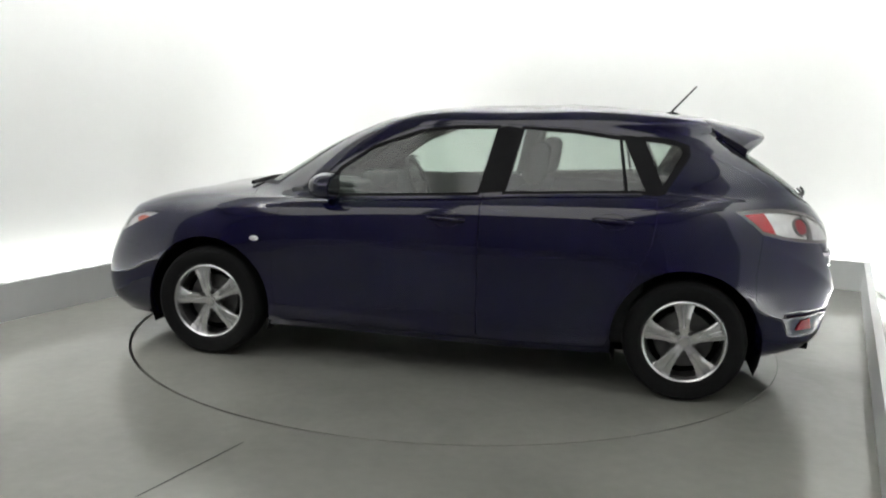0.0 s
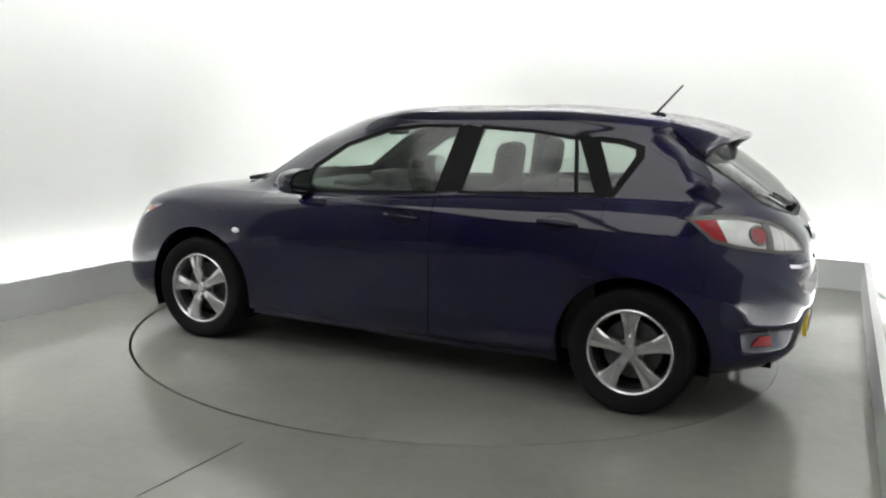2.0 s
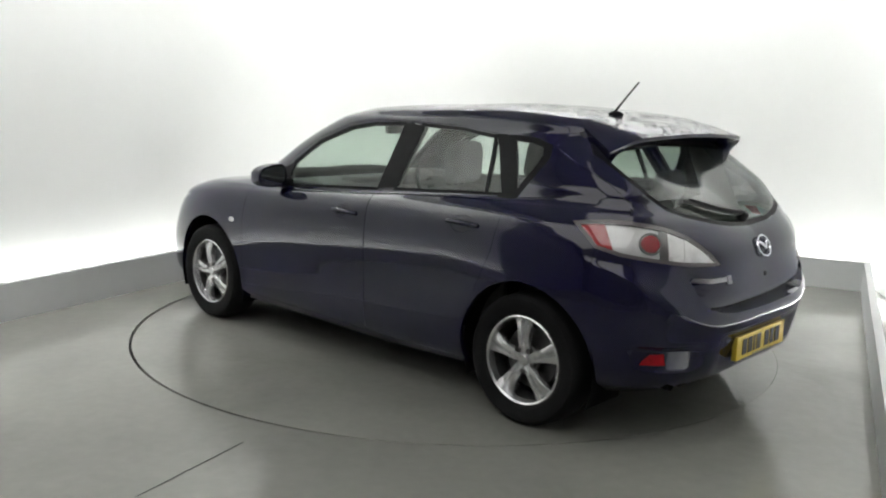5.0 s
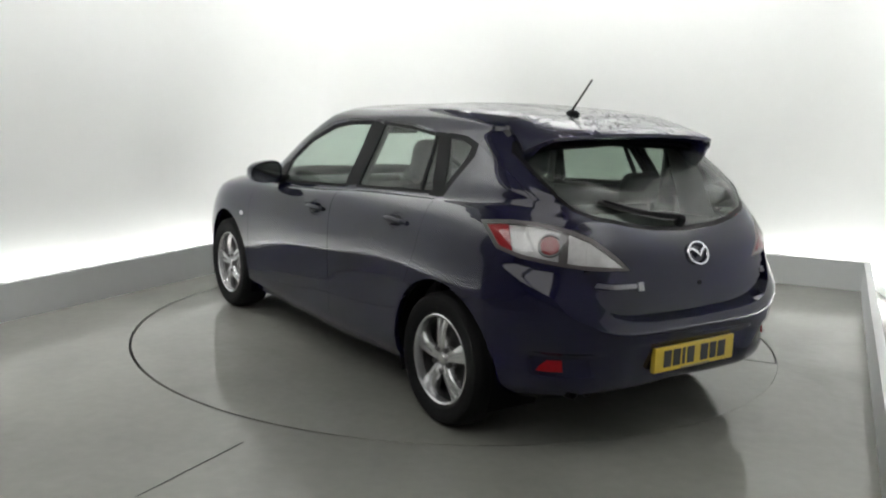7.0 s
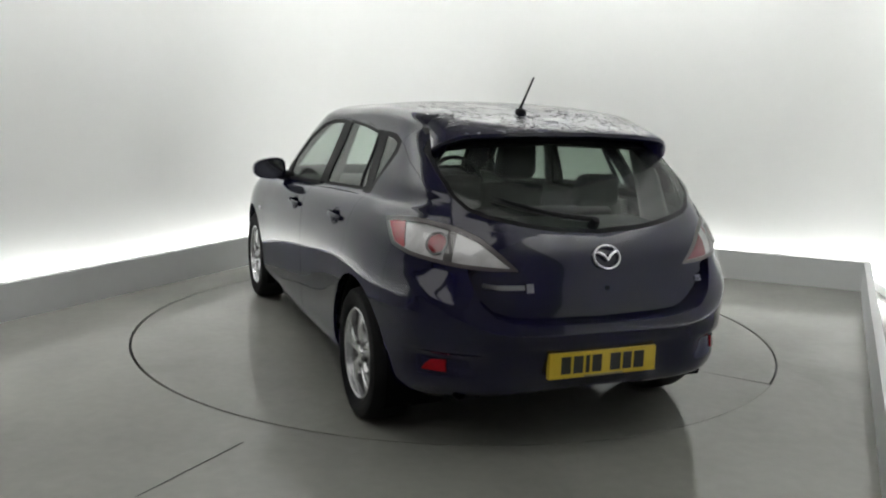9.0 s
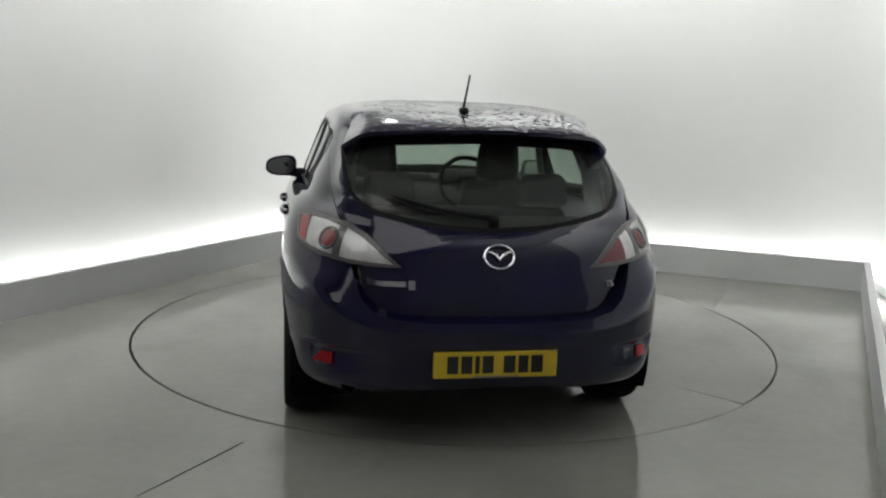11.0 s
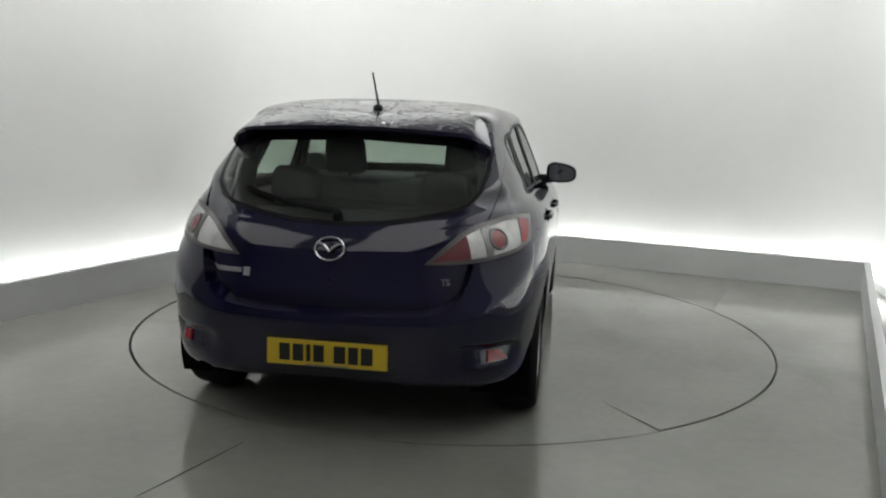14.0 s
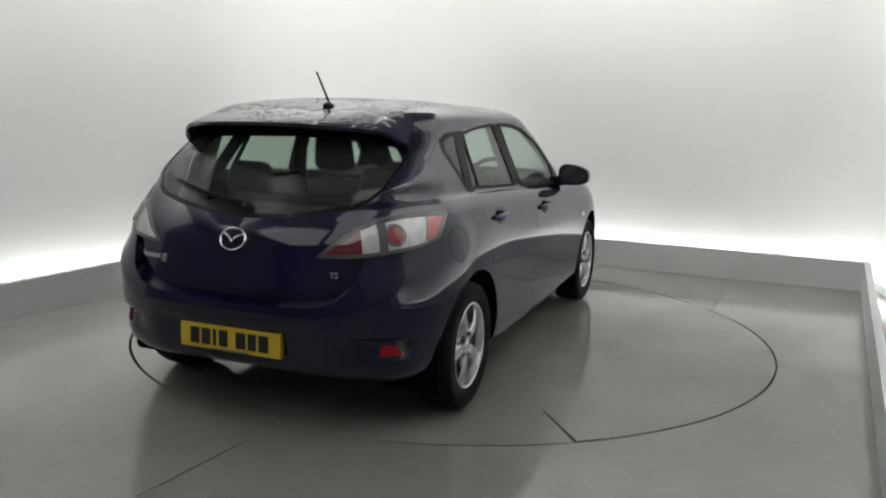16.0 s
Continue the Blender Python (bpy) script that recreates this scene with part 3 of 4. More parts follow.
GLASS_BACK = [(-0.1, 0.972), (0.0, 0.972), (0.2, 0.985), (0.325, 1.003), (0.48, 1.035), (0.545, 1.062), (0.585, 1.11), (0.60, 1.19), (0.60, 1.245), (0.57, 1.283), (0.40, 1.300), (0.0, 1.308), (-0.1, 1.308)]
SCREEN = [(-0.1, 0.985), (0.45, 0.99), (0.63, 1.005), (0.585, 1.15), (0.515, 1.32), (0.46, 1.372), (-0.1, 1.385)]

cut("bonnet", [(0.98, -0.1), (1.30, -0.1), (2.06, -0.1), (2.06, 0.30), (1.98, 0.55), (1.75, 0.70), (1.35, 0.735), (1.08, 0.735), (1.12, 0.60), (1.26, 0.3)][::-1], (Vector((1, 0, 0)), Vector((0, 1, 0))), lambda p: p.x > 1.0 and p.z > 0.70)
cut("front_bumper", [(1.66, 0.05), (2.5, 0.05), (2.5, 0.66), (2.05, 0.63), (1.74, 0.60), (1.66, 0.52)], SIDE, lambda p: p.x > 1.5)
cut("grille", [(-0.1, 0.22), (0.50, 0.24), (0.56, 0.34), (0.46, 0.44), (-0.1, 0.46)], REAR, lambda p: p.x > 1.7)
cut("rear_bumper", [(-1.672, 0.1), (-1.655, 0.46), (-1.64, 0.70), (-1.66, 0.90), (-2.4, 0.90), (-2.4, 0.1)], SIDE, lambda p: p.x < -1.5)
cut("tailgate", [(-0.1, 0.598), (0.0, 0.598), (0.30, 0.604), (0.42, 0.616), (0.50, 0.638), (0.555, 0.69), (0.585, 0.77), (0.60, 0.84), (0.625, 0.95), (0.655, 1.04), (0.672, 1.12), (0.668, 1.22), (0.64, 1.31), (0.60, 1.36), (0.3, 1.384), (-0.1, 1.392)], REAR, at_tail)
# the black surround is taller on top, standing in for shade under the spoiler
cut("glass_seal_back", [(y, z + (0.022 if z > 1.24 else 0.0)) for y, z in grown(GLASS_BACK, 0.016)], REAR, at_tail)
cut("rear_window", GLASS_BACK, REAR, at_tail)
cut("screen_seal", grown(SCREEN, 0.02), REAR, at_nose)
cut("windscreen", SCREEN, REAR, at_nose)
cut("front_door", [(0.868, 0.955), (0.895, 0.83), (0.913, 0.71), (0.925, 0.48), (0.905, 0.30), (0.86, 0.25), (0.30, 0.240), (-0.22, 0.236), (-0.243, 0.27), (-0.240, 0.60), (-0.238, 1.01), (-0.308, 1.22), (-0.338, 1.375), (-0.05, 1.372), (0.15, 1.345), (0.41, 1.252), (0.60, 1.13), (0.70, 1.03)], SIDE, on_side)
cut("rear_door", [(-0.243, 0.27), (-0.240, 0.60), (-0.238, 1.01), (-0.308, 1.22), (-0.338, 1.375), (-0.70, 1.368), (-0.965, 1.338), (-1.045, 1.24), (-1.137, 1.08), (-1.145, 0.93), (-1.125, 0.80), (-1.035, 0.60), (-0.965, 0.45), (-0.945, 0.30), (-0.91, 0.242), (-0.27, 0.236)], SIDE, on_side)
cut("pillar_front", [(-0.205, 1.012), (-0.238, 1.012), (-0.308, 1.22), (-0.338, 1.365), (-0.283, 1.352)], SIDE, on_side)
cut("pillar_rear", [(-0.238, 1.012), (-0.308, 1.22), (-0.338, 1.365), (-0.428, 1.352), (-0.357, 1.025)], SIDE, on_side)
cut("seal_front", grown(GLASS_FRONT, 0.014), SIDE, on_side)
cut("front_window", GLASS_FRONT, SIDE, on_side)
cut("pillar_back", [(-0.93, 1.336), (-1.005, 1.339), (-1.055, 1.235), (-1.152, 1.045), (-1.06, 1.045)], SIDE, on_side)
cut("seal_rear", grown(GLASS_REAR, 0.014), SIDE, on_side)
cut("rear_side_window", GLASS_REAR, SIDE, on_side)
cut("divider", [(-0.928, 1.319), (-0.945, 1.317), (-0.992, 1.055), (-0.974, 1.052)], SIDE, on_side)
cut("seal_quarter", [(-0.985, 1.330), (-1.06, 1.338), (-1.19, 1.330), (-1.284, 1.300), (-1.292, 1.245), (-1.176, 1.052), (-1.148, 1.045), (-1.05, 1.235)], SIDE, on_side)
cut("quarter_window", GLASS_QUARTER, SIDE, on_side)
cut("sail", [(0.60, 0.962), (0.575, 1.092), (0.66, 1.055), (0.735, 0.985), (0.735, 0.955)], SIDE, on_side)
TAIL = [(-0.525, 0.984), (-0.60, 0.994), (-0.665, 0.999), (-0.75, 0.997), (-0.83, 0.988), (-0.91, 0.972), (-0.99, 0.943), (-1.05, 0.906), (-1.10, 0.868), (-1.145, 0.826), (-1.05, 0.829), (-0.95, 0.836), (-0.80, 0.853), (-0.70, 0.866), (-0.60, 0.892)]
cut("tail_bezel", grown(TAIL, 0.007), SLANT_TAIL, tail_corner)
cut("tail_lens", grown(TAIL, -0.009), SLANT_TAIL, tail_corner)
for piece, s0, s1, lean in (("tail_outer", -0.40, -0.655, 0.045), ("tail_middle", -0.655, -0.862, 0.0), ("tail_bar", -0.862, -0.900, 0.0), ("tail_inner", -0.900, -0.975, 0.0), ("tail_tip", -0.975, -1.30, 0.0)):
    lean0 = 0.045 if piece == "tail_middle" else 0.0
    cut(piece, [(s0 - lean0 * 1.3, 0.7), (s0 + lean0, 1.1), (s1 + lean, 1.1), (s1 - lean * 1.3, 0.7)], SLANT_TAIL, tail_corner, only="tail_lens")
cut("reflector", [(-0.905, 0.398), (-0.795, 0.398), (-0.808, 0.418), (-0.838, 0.444), (-0.898, 0.448)], SLANT_TAIL, tail_corner)
HEAD = [(0.60, 0.802), (0.72, 0.797), (0.86, 0.770), (1.02, 0.715), (1.13, 0.655), (1.12, 0.625), (1.02, 0.635), (0.86, 0.68), (0.74, 0.735)]
cut("head_lens", HEAD, SLANT_NOSE, nose_corner)
HANDLES = ((-0.062, 0.875), (-0.925, 0.912))
for hx, hz in HANDLES:
    cut("handle_bowl_front" if hx > -0.5 else "handle_bowl_rear", ellipse(hx, hz - 0.004, 0.074, 0.040), SIDE, on_side)
cut("arch", circle(1.320, 0.318, 0.376), SIDE, flank)
cut("arch", circle(-1.320, 0.318, 0.372), SIDE, flank)
cut("fuel_flap", ellipse(-1.512, 0.842, 0.088, 0.082, 28), SIDE, on_side)
cut("roof", [(-1.43, -0.1), (0.36, -0.1), (0.33, 0.30), (0.22, 0.50), (0.0, 0.555), (-0.6, 0.562), (-1.2, 0.545), (-1.38, 0.50), (-1.43, 0.3)], (Vector((1, 0, 0)), Vector((0, 1, 0))), lambda p: p.z > 1.33)


def panel(name, regions, mat, parent, sides, label="", shrink=0.0, depth=0.018, move=None, sink=0.0, rise=0.0):
    """Makes panels of the named faces: 'left', 'right' or 'both' halves joined. shrink leaves a gap round the edge, depth turns the edge in; rise lifts the inner side of upward edges."""
    ids = {REGIONS.get(r, 0) for r in regions}
    faces = [f for f in skin.faces if f[region] in ids]
    verts = list({v for f in faces for v in f.verts})
    index = {v: i for i, v in enumerate(verts)}
    co = [v.co.copy() for v in verts]
    nor = [smooth_normal(v.co) for v in verts]
    for v, n in zip(verts, nor):
        if abs(v.co.y) < 1e-5:
            n.y = 0
            n.normalize()
    polys = [[index[v] for v in f.verts] for f in faces]
    count = {}
    for f in faces:
        for e in f.edges:
            count.setdefault(e, []).append(f)
    rim = [(e, fs[0]) for e, fs in count.items() if len(fs) == 1 and not all(abs(v.co.y) < 1e-5 for v in e.verts)]
    if shrink:
        pull = {}
        for e, f in rim:
            a, b = e.verts
            d = (b.co - a.co).normalized()
            w = f.calc_center_median() - a.co
            w = w - d * w.dot(d)
            if w.length > 1e-7:
                for v in (a, b):
                    pull.setdefault(index[v], Vector())
                    pull[index[v]] += w.normalized()
        for i, w in pull.items():
            if w.length > 1e-6:
                step = w.normalized() * shrink
                if abs(co[i].y) < 1e-5:
                    step.y = 0
                co[i] += step
    if sink:
        co = [c - n * sink for c, n in zip(co, nor)]
    if move:
        co = [move(c, n) for c, n in zip(co, nor)]
    rim_polys, rim_nor = [], []
    if depth:
        for e, f in rim:
            loop = [v for v in f.verts]
            i0, i1 = [index[v] for v in e.verts]
            k = loop.index(e.verts[0])
            if loop[(k + 1) % len(loop)] is not e.verts[1]:
                i0, i1 = i1, i0
            a, b = co[i0], co[i1]
            w = (b - a).cross(nor[i0])
            if w.length < 1e-9:
                continue
            w.normalize()
            base = len(co)
            lift = Vector((0, 0, rise if w.z > 0.5 else 0.0))
            co += [a.copy(), b.copy(), b - nor[i1] * depth + lift, a - nor[i0] * depth + lift]
            tip = (w - nor[i0] * -0.4).normalized() if lift.z else w
            nor += [tip.copy() for _ in range(4)]
            polys.append([base + 1, base, base + 3, base + 2])
    out = []
    for side in sides:
        c2, n2, p2 = [], [], []
        if side in ("left", "both"):
            c2, n2, p2 = list(co), list(nor), [list(p) for p in polys]
        if side in ("right", "both"):
            back = {}
            for i, (c, n) in enumerate(zip(co, nor)):
                if side == "both" and abs(c.y) < 1e-5 and i < len(verts):
                    back[i] = i
                else:
                    back[i] = len(c2)
                    c2.append(Vector((c.x, -c.y, c.z)))
                    n2.append(Vector((n.x, -n.y, n.z)))
            p2 += [[back[i] for i in reversed(p)] for p in polys]
        me = bpy.data.meshes.new(name)
        me.from_pydata([tuple(c) for c in c2], [], p2)
        me.update()
        me.materials.append(mat)
        me.polygons.foreach_set("use_smooth", [True] * len(me.polygons))
        me.normals_split_custom_set_from_vertices([tuple(n) for n in n2])
        ob = new(name, me)
        ob.parent = parent[side] if isinstance(parent, dict) else parent
        out.append(tagged(ob, label))
    return out


GAP = 0.0022
panel("body_shell", [""], M_PAINT, car, ["both"], "dark navy blue painted body shell", depth=0.03)
panel("side_patch", ["fuel_flap"], M_PAINT, car, ["left"], depth=0.0)
panel("fuel_flap", ["fuel_flap"], M_PAINT, car, ["right"], "navy fuel filler flap", shrink=0.003)
panel("roof_panel", ["roof"], M_WET, car, ["both"], "navy roof beaded with water", depth=0.0)
panel("bonnet", ["bonnet"], M_PAINT, car, ["both"], shrink=GAP)
panel("front_bumper", ["front_bumper"], M_PAINT, car, ["both"], shrink=GAP * 0.6)
panel("grille", ["grille"], M_BLACK, car, ["both"], "black lower grille", sink=0.01)
rear_bumper = panel("rear_bumper", ["rear_bumper"], M_PAINT, car, ["both"], shrink=GAP * 0.6, depth=0.082, rise=0.026)[0]


def tuck(c, n):
    """The foot of the tailgate lies back from the bumper's lip."""
    crease = 0.705 + 0.24 * max(0.0, (abs(c.y) - 0.38) / 0.22) ** 2
    t = min(1.0, max(0.0, (crease - c.z) / 0.11))
    return c + Vector((0.085 * t * t * (3 - 2 * t), 0, 0))


tailgate = panel("tailgate", ["tailgate"], M_PAINT, car, ["both"], shrink=GAP, move=tuck)[0]
panel("window_seal", ["glass_seal_back"], M_BLACK, tailgate, ["both"], "black rear window surround, deepened on top for the spoiler's shade", depth=0.02)
pane = panel("rear_window", ["rear_window"], M_DARKGLASS, tailgate, ["both"], "dark tinted rear window", depth=0.0, sink=0.002)[0]
panel("screen_seal", ["screen_seal"], M_BLACK, car, ["both"], depth=0.02)
panel("windscreen", ["windscreen"], M_GLASS, car, ["both"], "clear windscreen", depth=0.0, sink=0.002)
fd = dict(zip(("left", "right"), panel("front_door", ["front_door"], M_PAINT, car, ["left", "right"], shrink=GAP)))
rd = dict(zip(("left", "right"), panel("rear_door", ["rear_door"], M_PAINT, car, ["left", "right"], shrink=GAP)))
LR = ["left", "right"]
panel("door_pillar", ["pillar_front"], M_BLACK, fd, LR, "black pillar trim", depth=0.02)
panel("door_pillar", ["pillar_rear"], M_BLACK, rd, LR, "black pillar trim", depth=0.02)
panel("door_pillar", ["pillar_back"], M_BLACK, rd, LR, "black pillar trim", depth=0.02)
panel("window_seal", ["seal_front", "sail"], M_BLACK, fd, LR, "black rubber window seal", depth=0.02)
panel("window_seal", ["seal_rear"], M_BLACK, rd, LR, "black rubber window seal", depth=0.02)
panel("window_bar", ["divider"], M_BLACK, rd, LR, "black window divider", depth=0.02)
panel("window", ["front_window"], M_GLASS, fd, LR, "green-tinted door glass", depth=0.0, sink=0.006)
panel("window", ["rear_side_window"], M_GLASS, rd, LR, "green-tinted door glass", depth=0.0, sink=0.006)
panel("quarter_seal", ["seal_quarter"], M_BLACK, car, LR, "black quarter window surround", depth=0.02)
panel("quarter_window", ["quarter_window"], M_GLASS, car, LR, "small tinted quarter window", depth=0.0, sink=0.004)


def bowl(hx, hz):
    def move(c, n):
        r = ((c.x - hx) / 0.074) ** 2 + ((c.z - hz + 0.004) / 0.040) ** 2
        return c - n * 0.050 * max(0.0, 1 - r)
    return move


panel("handle_bowl", ["handle_bowl_front"], M_PAINT, fd, LR, depth=0.0, move=bowl(*HANDLES[0]))
panel("handle_bowl", ["handle_bowl_rear"], M_PAINT, rd, LR, depth=0.0, move=bowl(*HANDLES[1]))

# ---------------------------------------------------------------- lamps of the car
tails = panel("tail_light", ["tail_bezel"], M_GREYSHELL, car, LR, "rear lamp cluster of red and clear lenses", depth=0.04)


def tail_sections():
    """Inside the cluster: coloured chambers and the round stop lamp."""
    for key, side, lamp in (("left", 1, tails[0]), ("right", -1, tails[1])):
        panel("lens_outer", ["tail_outer"], M_RED, lamp, [key], "red lens", depth=0.0, sink=0.006)
        panel("lens_middle", ["tail_middle"], M_REFLECTOR, lamp, [key], "silver reflector", depth=0.0, sink=0.012)
        panel("lens_bar", ["tail_bar"], M_GREYSHELL, lamp, [key], "grey divider", depth=0.0, sink=0.004)
        panel("lens_inner", ["tail_inner"], M_REFLECTOR, lamp, [key], "clear lens over silver", depth=0.0, sink=0.008)
        panel("lens_tip", ["tail_tip"], M_REFLECTOR if side > 0 else M_DULLRED, lamp, [key], "clear lens tip" if side > 0 else "red fog lens", depth=0.0, sink=0.006)
        c, n = rear_point(0.688, 0.920, 0.0)
        t = Vector((n.x, n.y * side, n.z))
        at = Matrix.Translation((c.x, c.y * side, c.z)) @ t.to_track_quat("Z", "Y").to_matrix().to_4x4()
        bm = bmesh.new()
        lathe(bm, [(0.0005, 0.001), (0.026, 0.000), (0.039, -0.004), (0.041, -0.014)], axis="z", n=32)
        part("lamp_disc", bm, M_STOPRED, lamp, "round red stop lamp", smooth=True, at=at)
        bm = bmesh.new()
        lathe(bm, [(0.043, -0.012), (0.043, 0.0), (0.049, 0.0), (0.051, -0.012)], axis="z", n=32)
        part("lamp_ring", bm, M_GREYSHELL, lamp, "grey ring", smooth=True, at=at)


tail_sections()
panel("tail_cover", ["tail_outer", "tail_middle", "tail_bar", "tail_inner", "tail_tip"], M_LENS, dict(zip(LR, tails)), LR, "clear cover", depth=0.0, sink=-0.003)
heads = panel("headlight", ["head_lens"], M_LENS, car, LR, "clear headlight with orange indicator", depth=0.0)
panel("headlight_bowl", ["head_lens"], M_REFLECTOR, dict(zip(LR, heads)), LR, "silver reflector", depth=0.0, sink=0.02)
panel("reflector", ["reflector"], M_DEEPRED, rear_bumper, LR, "red rear reflector", depth=0.02, sink=-0.008)


def both_sides(build):
    for side in (1, -1):
        build(side)


def orient(p, n, side, up=(0, 0, 1)):
    """A pose on the skin: z outwards, y up."""
    z = Vector((n.x, n.y * side, n.z)).normalized()
    x = Vector(up).cross(z).normalized()
    y = z.cross(x)
    m = Matrix((x, y, z)).transposed().to_4x4()
    return Matrix.Translation((p.x, p.y * side, p.z)) @ m


def head_parts(side):
    lamp = heads[0 if side > 0 else 1]
    c, n = side_point(1.78, 0.755, -0.012)
    bm = bmesh.new()
    bmesh.ops.create_uvsphere(bm, u_segments=16, v_segments=8, radius=0.03)
    for v in bm.verts:
        v.co = Vector((v.co.x * 2.2, v.co.y * 0.8, v.co.z * 0.3))
    part("indicator", bm, M_ORANGE, lamp, "orange indicator", smooth=True, at=orient(c, n, side))


both_sides(head_parts)


def side_repeater(side):
    c, n = side_point(1.024, 0.703, 0.0)
    bm = bmesh.new()
    bmesh.ops.create_uvsphere(bm, u_segments=20, v_segments=10, radius=1)
    for v in bm.verts:
        v.co = Vector((v.co.x * 0.028, v.co.y * 0.016, v.co.z * 0.009))
    part("side_repeater", bm, M_REFLECTOR, car, "small oval clear side repeater", smooth=True, at=orient(c, n, side))


both_sides(side_repeater)


def door_handles(side):
    key = "left" if side > 0 else "right"
    for (hx, hz), door in zip(HANDLES, (fd[key], rd[key])):
        bm = bmesh.new()
        pts, rad = [], []
        for k in range(13):
            t = k / 12
            x = hx + 0.098 - 0.196 * t
            c, n = side_point(x, hz + 0.002 - 0.006 * t, 0.002 + 0.020 * math.sin(math.pi * t) ** 0.4)
            pts.append((c.x, c.y * side, c.z))
            rad.append(0.0125)
        tube(bm, pts, rad, n=12)
        part("door_handle", bm, M_PAINT, door, "body-coloured pull handle", smooth=True)


both_sides(door_handles)


def door_mirror(side):
    """A rounded shell on a short arm, with the glass to the rear."""
    bm = bmesh.new()
    bmesh.ops.create_uvsphere(bm, u_segments=28, v_segments=16, radius=1)
    for v in bm.verts:
        x, y, z = [math.copysign(abs(c) ** 0.72, c) for c in v.co]
        x = max(x, -0.35)
        tall = 0.074 * (0.92 - 0.14 * y)
        v.co = Vector((0.585 + x * 0.095, side * (0.898 + y * 0.104), 1.016 + z * tall - 0.006 * y))
    shell = part("door_mirror", bm, M_PAINT, car, "navy door mirror", smooth=True)
    bm = bmesh.new()
    ring = []
    for k in range(32):
        a = 2 * math.pi * k / 32
        y, z = [math.copysign(abs(c) ** 0.72, c) for c in (math.cos(a), math.sin(a))]
        ring.append(bm.verts.new((0.5495, side * (0.898 + y * 0.088), 1.016 + z * 0.060 * (0.92 - 0.14 * y) - 0.006 * y)))
    bm.faces.new(ring)
    bmesh.ops.recalc_face_normals(bm, faces=bm.faces)
    part("mirror_glass", bm, material("mirror", (0.55, 0.57, 0.57), rough=0.03, metal=1.0, spread=0.02), shell, "mirror glass")
    bm = bmesh.new()
    tube(bm, [(0.60, side * 0.735, 0.960), (0.60, side * 0.80, 0.968), (0.595, side * 0.86, 0.985)], [0.04, 0.032, 0.035], n=12)
    part("mirror_arm", bm, M_BLACK, shell, "black mirror arm", smooth=True)


both_sides(door_mirror)


# ---------------------------------------------------------------- tail details
def roof_z(x, y):
    hit, _, _, _ = TREE.ray_cast(Vector((x, abs(y) + 0.001, 3)), Vector((0, 0, -1)))
    return hit.z if hit else 1.4


def build_spoiler():
    bm = bmesh.new()
    rows = []
    n = 40
    for k in range(n + 1):
        w = -1 + 2 * k / n
        u = abs(w)
        drop = max(0.0, (u - 0.80) / 0.20) ** 2
        y_tip, y_root = 0.612 * w, 0.560 * w
        tip_x = -1.688 + 0.040 * u ** 2 + 0.075 * drop
        tip_z = 1.372 - 0.030 * u ** 2 - 0.050 * drop
        root_x = -1.36 - 0.03 * drop
        root_z = roof_z(root_x, y_root) + 0.003
        row = []
        for t in (0, 0.25, 0.5, 0.75, 0.92):
            row.append((root_x + (tip_x - root_x) * t, y_root + (y_tip - y_root) * t, root_z + (tip_z - root_z) * t + 0.010 * math.sin(math.pi * t) * (1 - u ** 4)))
        row.append((tip_x, y_tip, tip_z - 0.004))
        row.append((tip_x + 0.004, y_tip, tip_z - 0.020))
        for t in (0.25, 0.5, 0.75, 1.0):
            row.append((tip_x + (-1.45 - 0.06 * drop - tip_x) * t, y_tip + (y_root - y_tip) * t, tip_z - 0.024 - 0.030 * t - 0.055 * drop * min(1, 2 * t)))
        rows.append([bm.verts.new(p) for p in row])
    m = len(rows[0])
    for a, b in zip(rows, rows[1:]):
        for j in range(m):
            bm.faces.new((a[j], b[j], b[(j + 1) % m], a[(j + 1) % m]))
    bm.faces.new(rows[0])
    bm.faces.new(rows[-1][::-1])
    bmesh.ops.recalc_face_normals(bm, faces=bm.faces)
    bm.normal_update()
    for f in bm.faces:
        f.material_index = 1 if f.normal.z > 0.85 else 0
    part("roof_spoiler", bm, [M_PAINT, M_WET], tailgate, "navy roof spoiler over the rear window", smooth=True)


build_spoiler()


def build_cowl():
    """The black scuttle under the windscreen with its two wiper arms."""
    bm = bmesh.new()
    rows = []
    for k in range(25):
        y = -0.62 + 1.24 * k / 24
        x = 1.235 - 0.16 * abs(y / 0.62) ** 3
        rows.append([bm.verts.new((x + dx, y, 0.950 + dz - 0.018 * (y / 0.62) ** 2)) for dx, dz in ((0.05, -0.02), (0.045, 0.012), (0.0, 0.020), (-0.06, 0.030), (-0.06, -0.02))])
    for a, b in zip(rows, rows[1:]):
        for j in range(5):
            bm.faces.new((a[j], b[j], b[(j + 1) % 5], a[(j + 1) % 5]))
    bm.faces.new(rows[0])
    bm.faces.new(rows[-1][::-1])
    bmesh.ops.recalc_face_normals(bm, faces=bm.faces)
    cowl = part("cowl", bm, M_BLACK, car, "black scuttle panel below the windscreen", smooth=True)
    for y0, y1 in ((0.50, -0.02), (0.0, -0.52)):
        bm = bmesh.new()
        tube(bm, [(1.20, y0, 0.972), (1.19, (y0 + y1) / 2, 0.985), (1.18, y1, 0.982)], [0.014, 0.011, 0.008], n=8)
        part("front_wiper", bm, M_BLACK, cowl, "black wiper arm", smooth=True)


build_cowl()


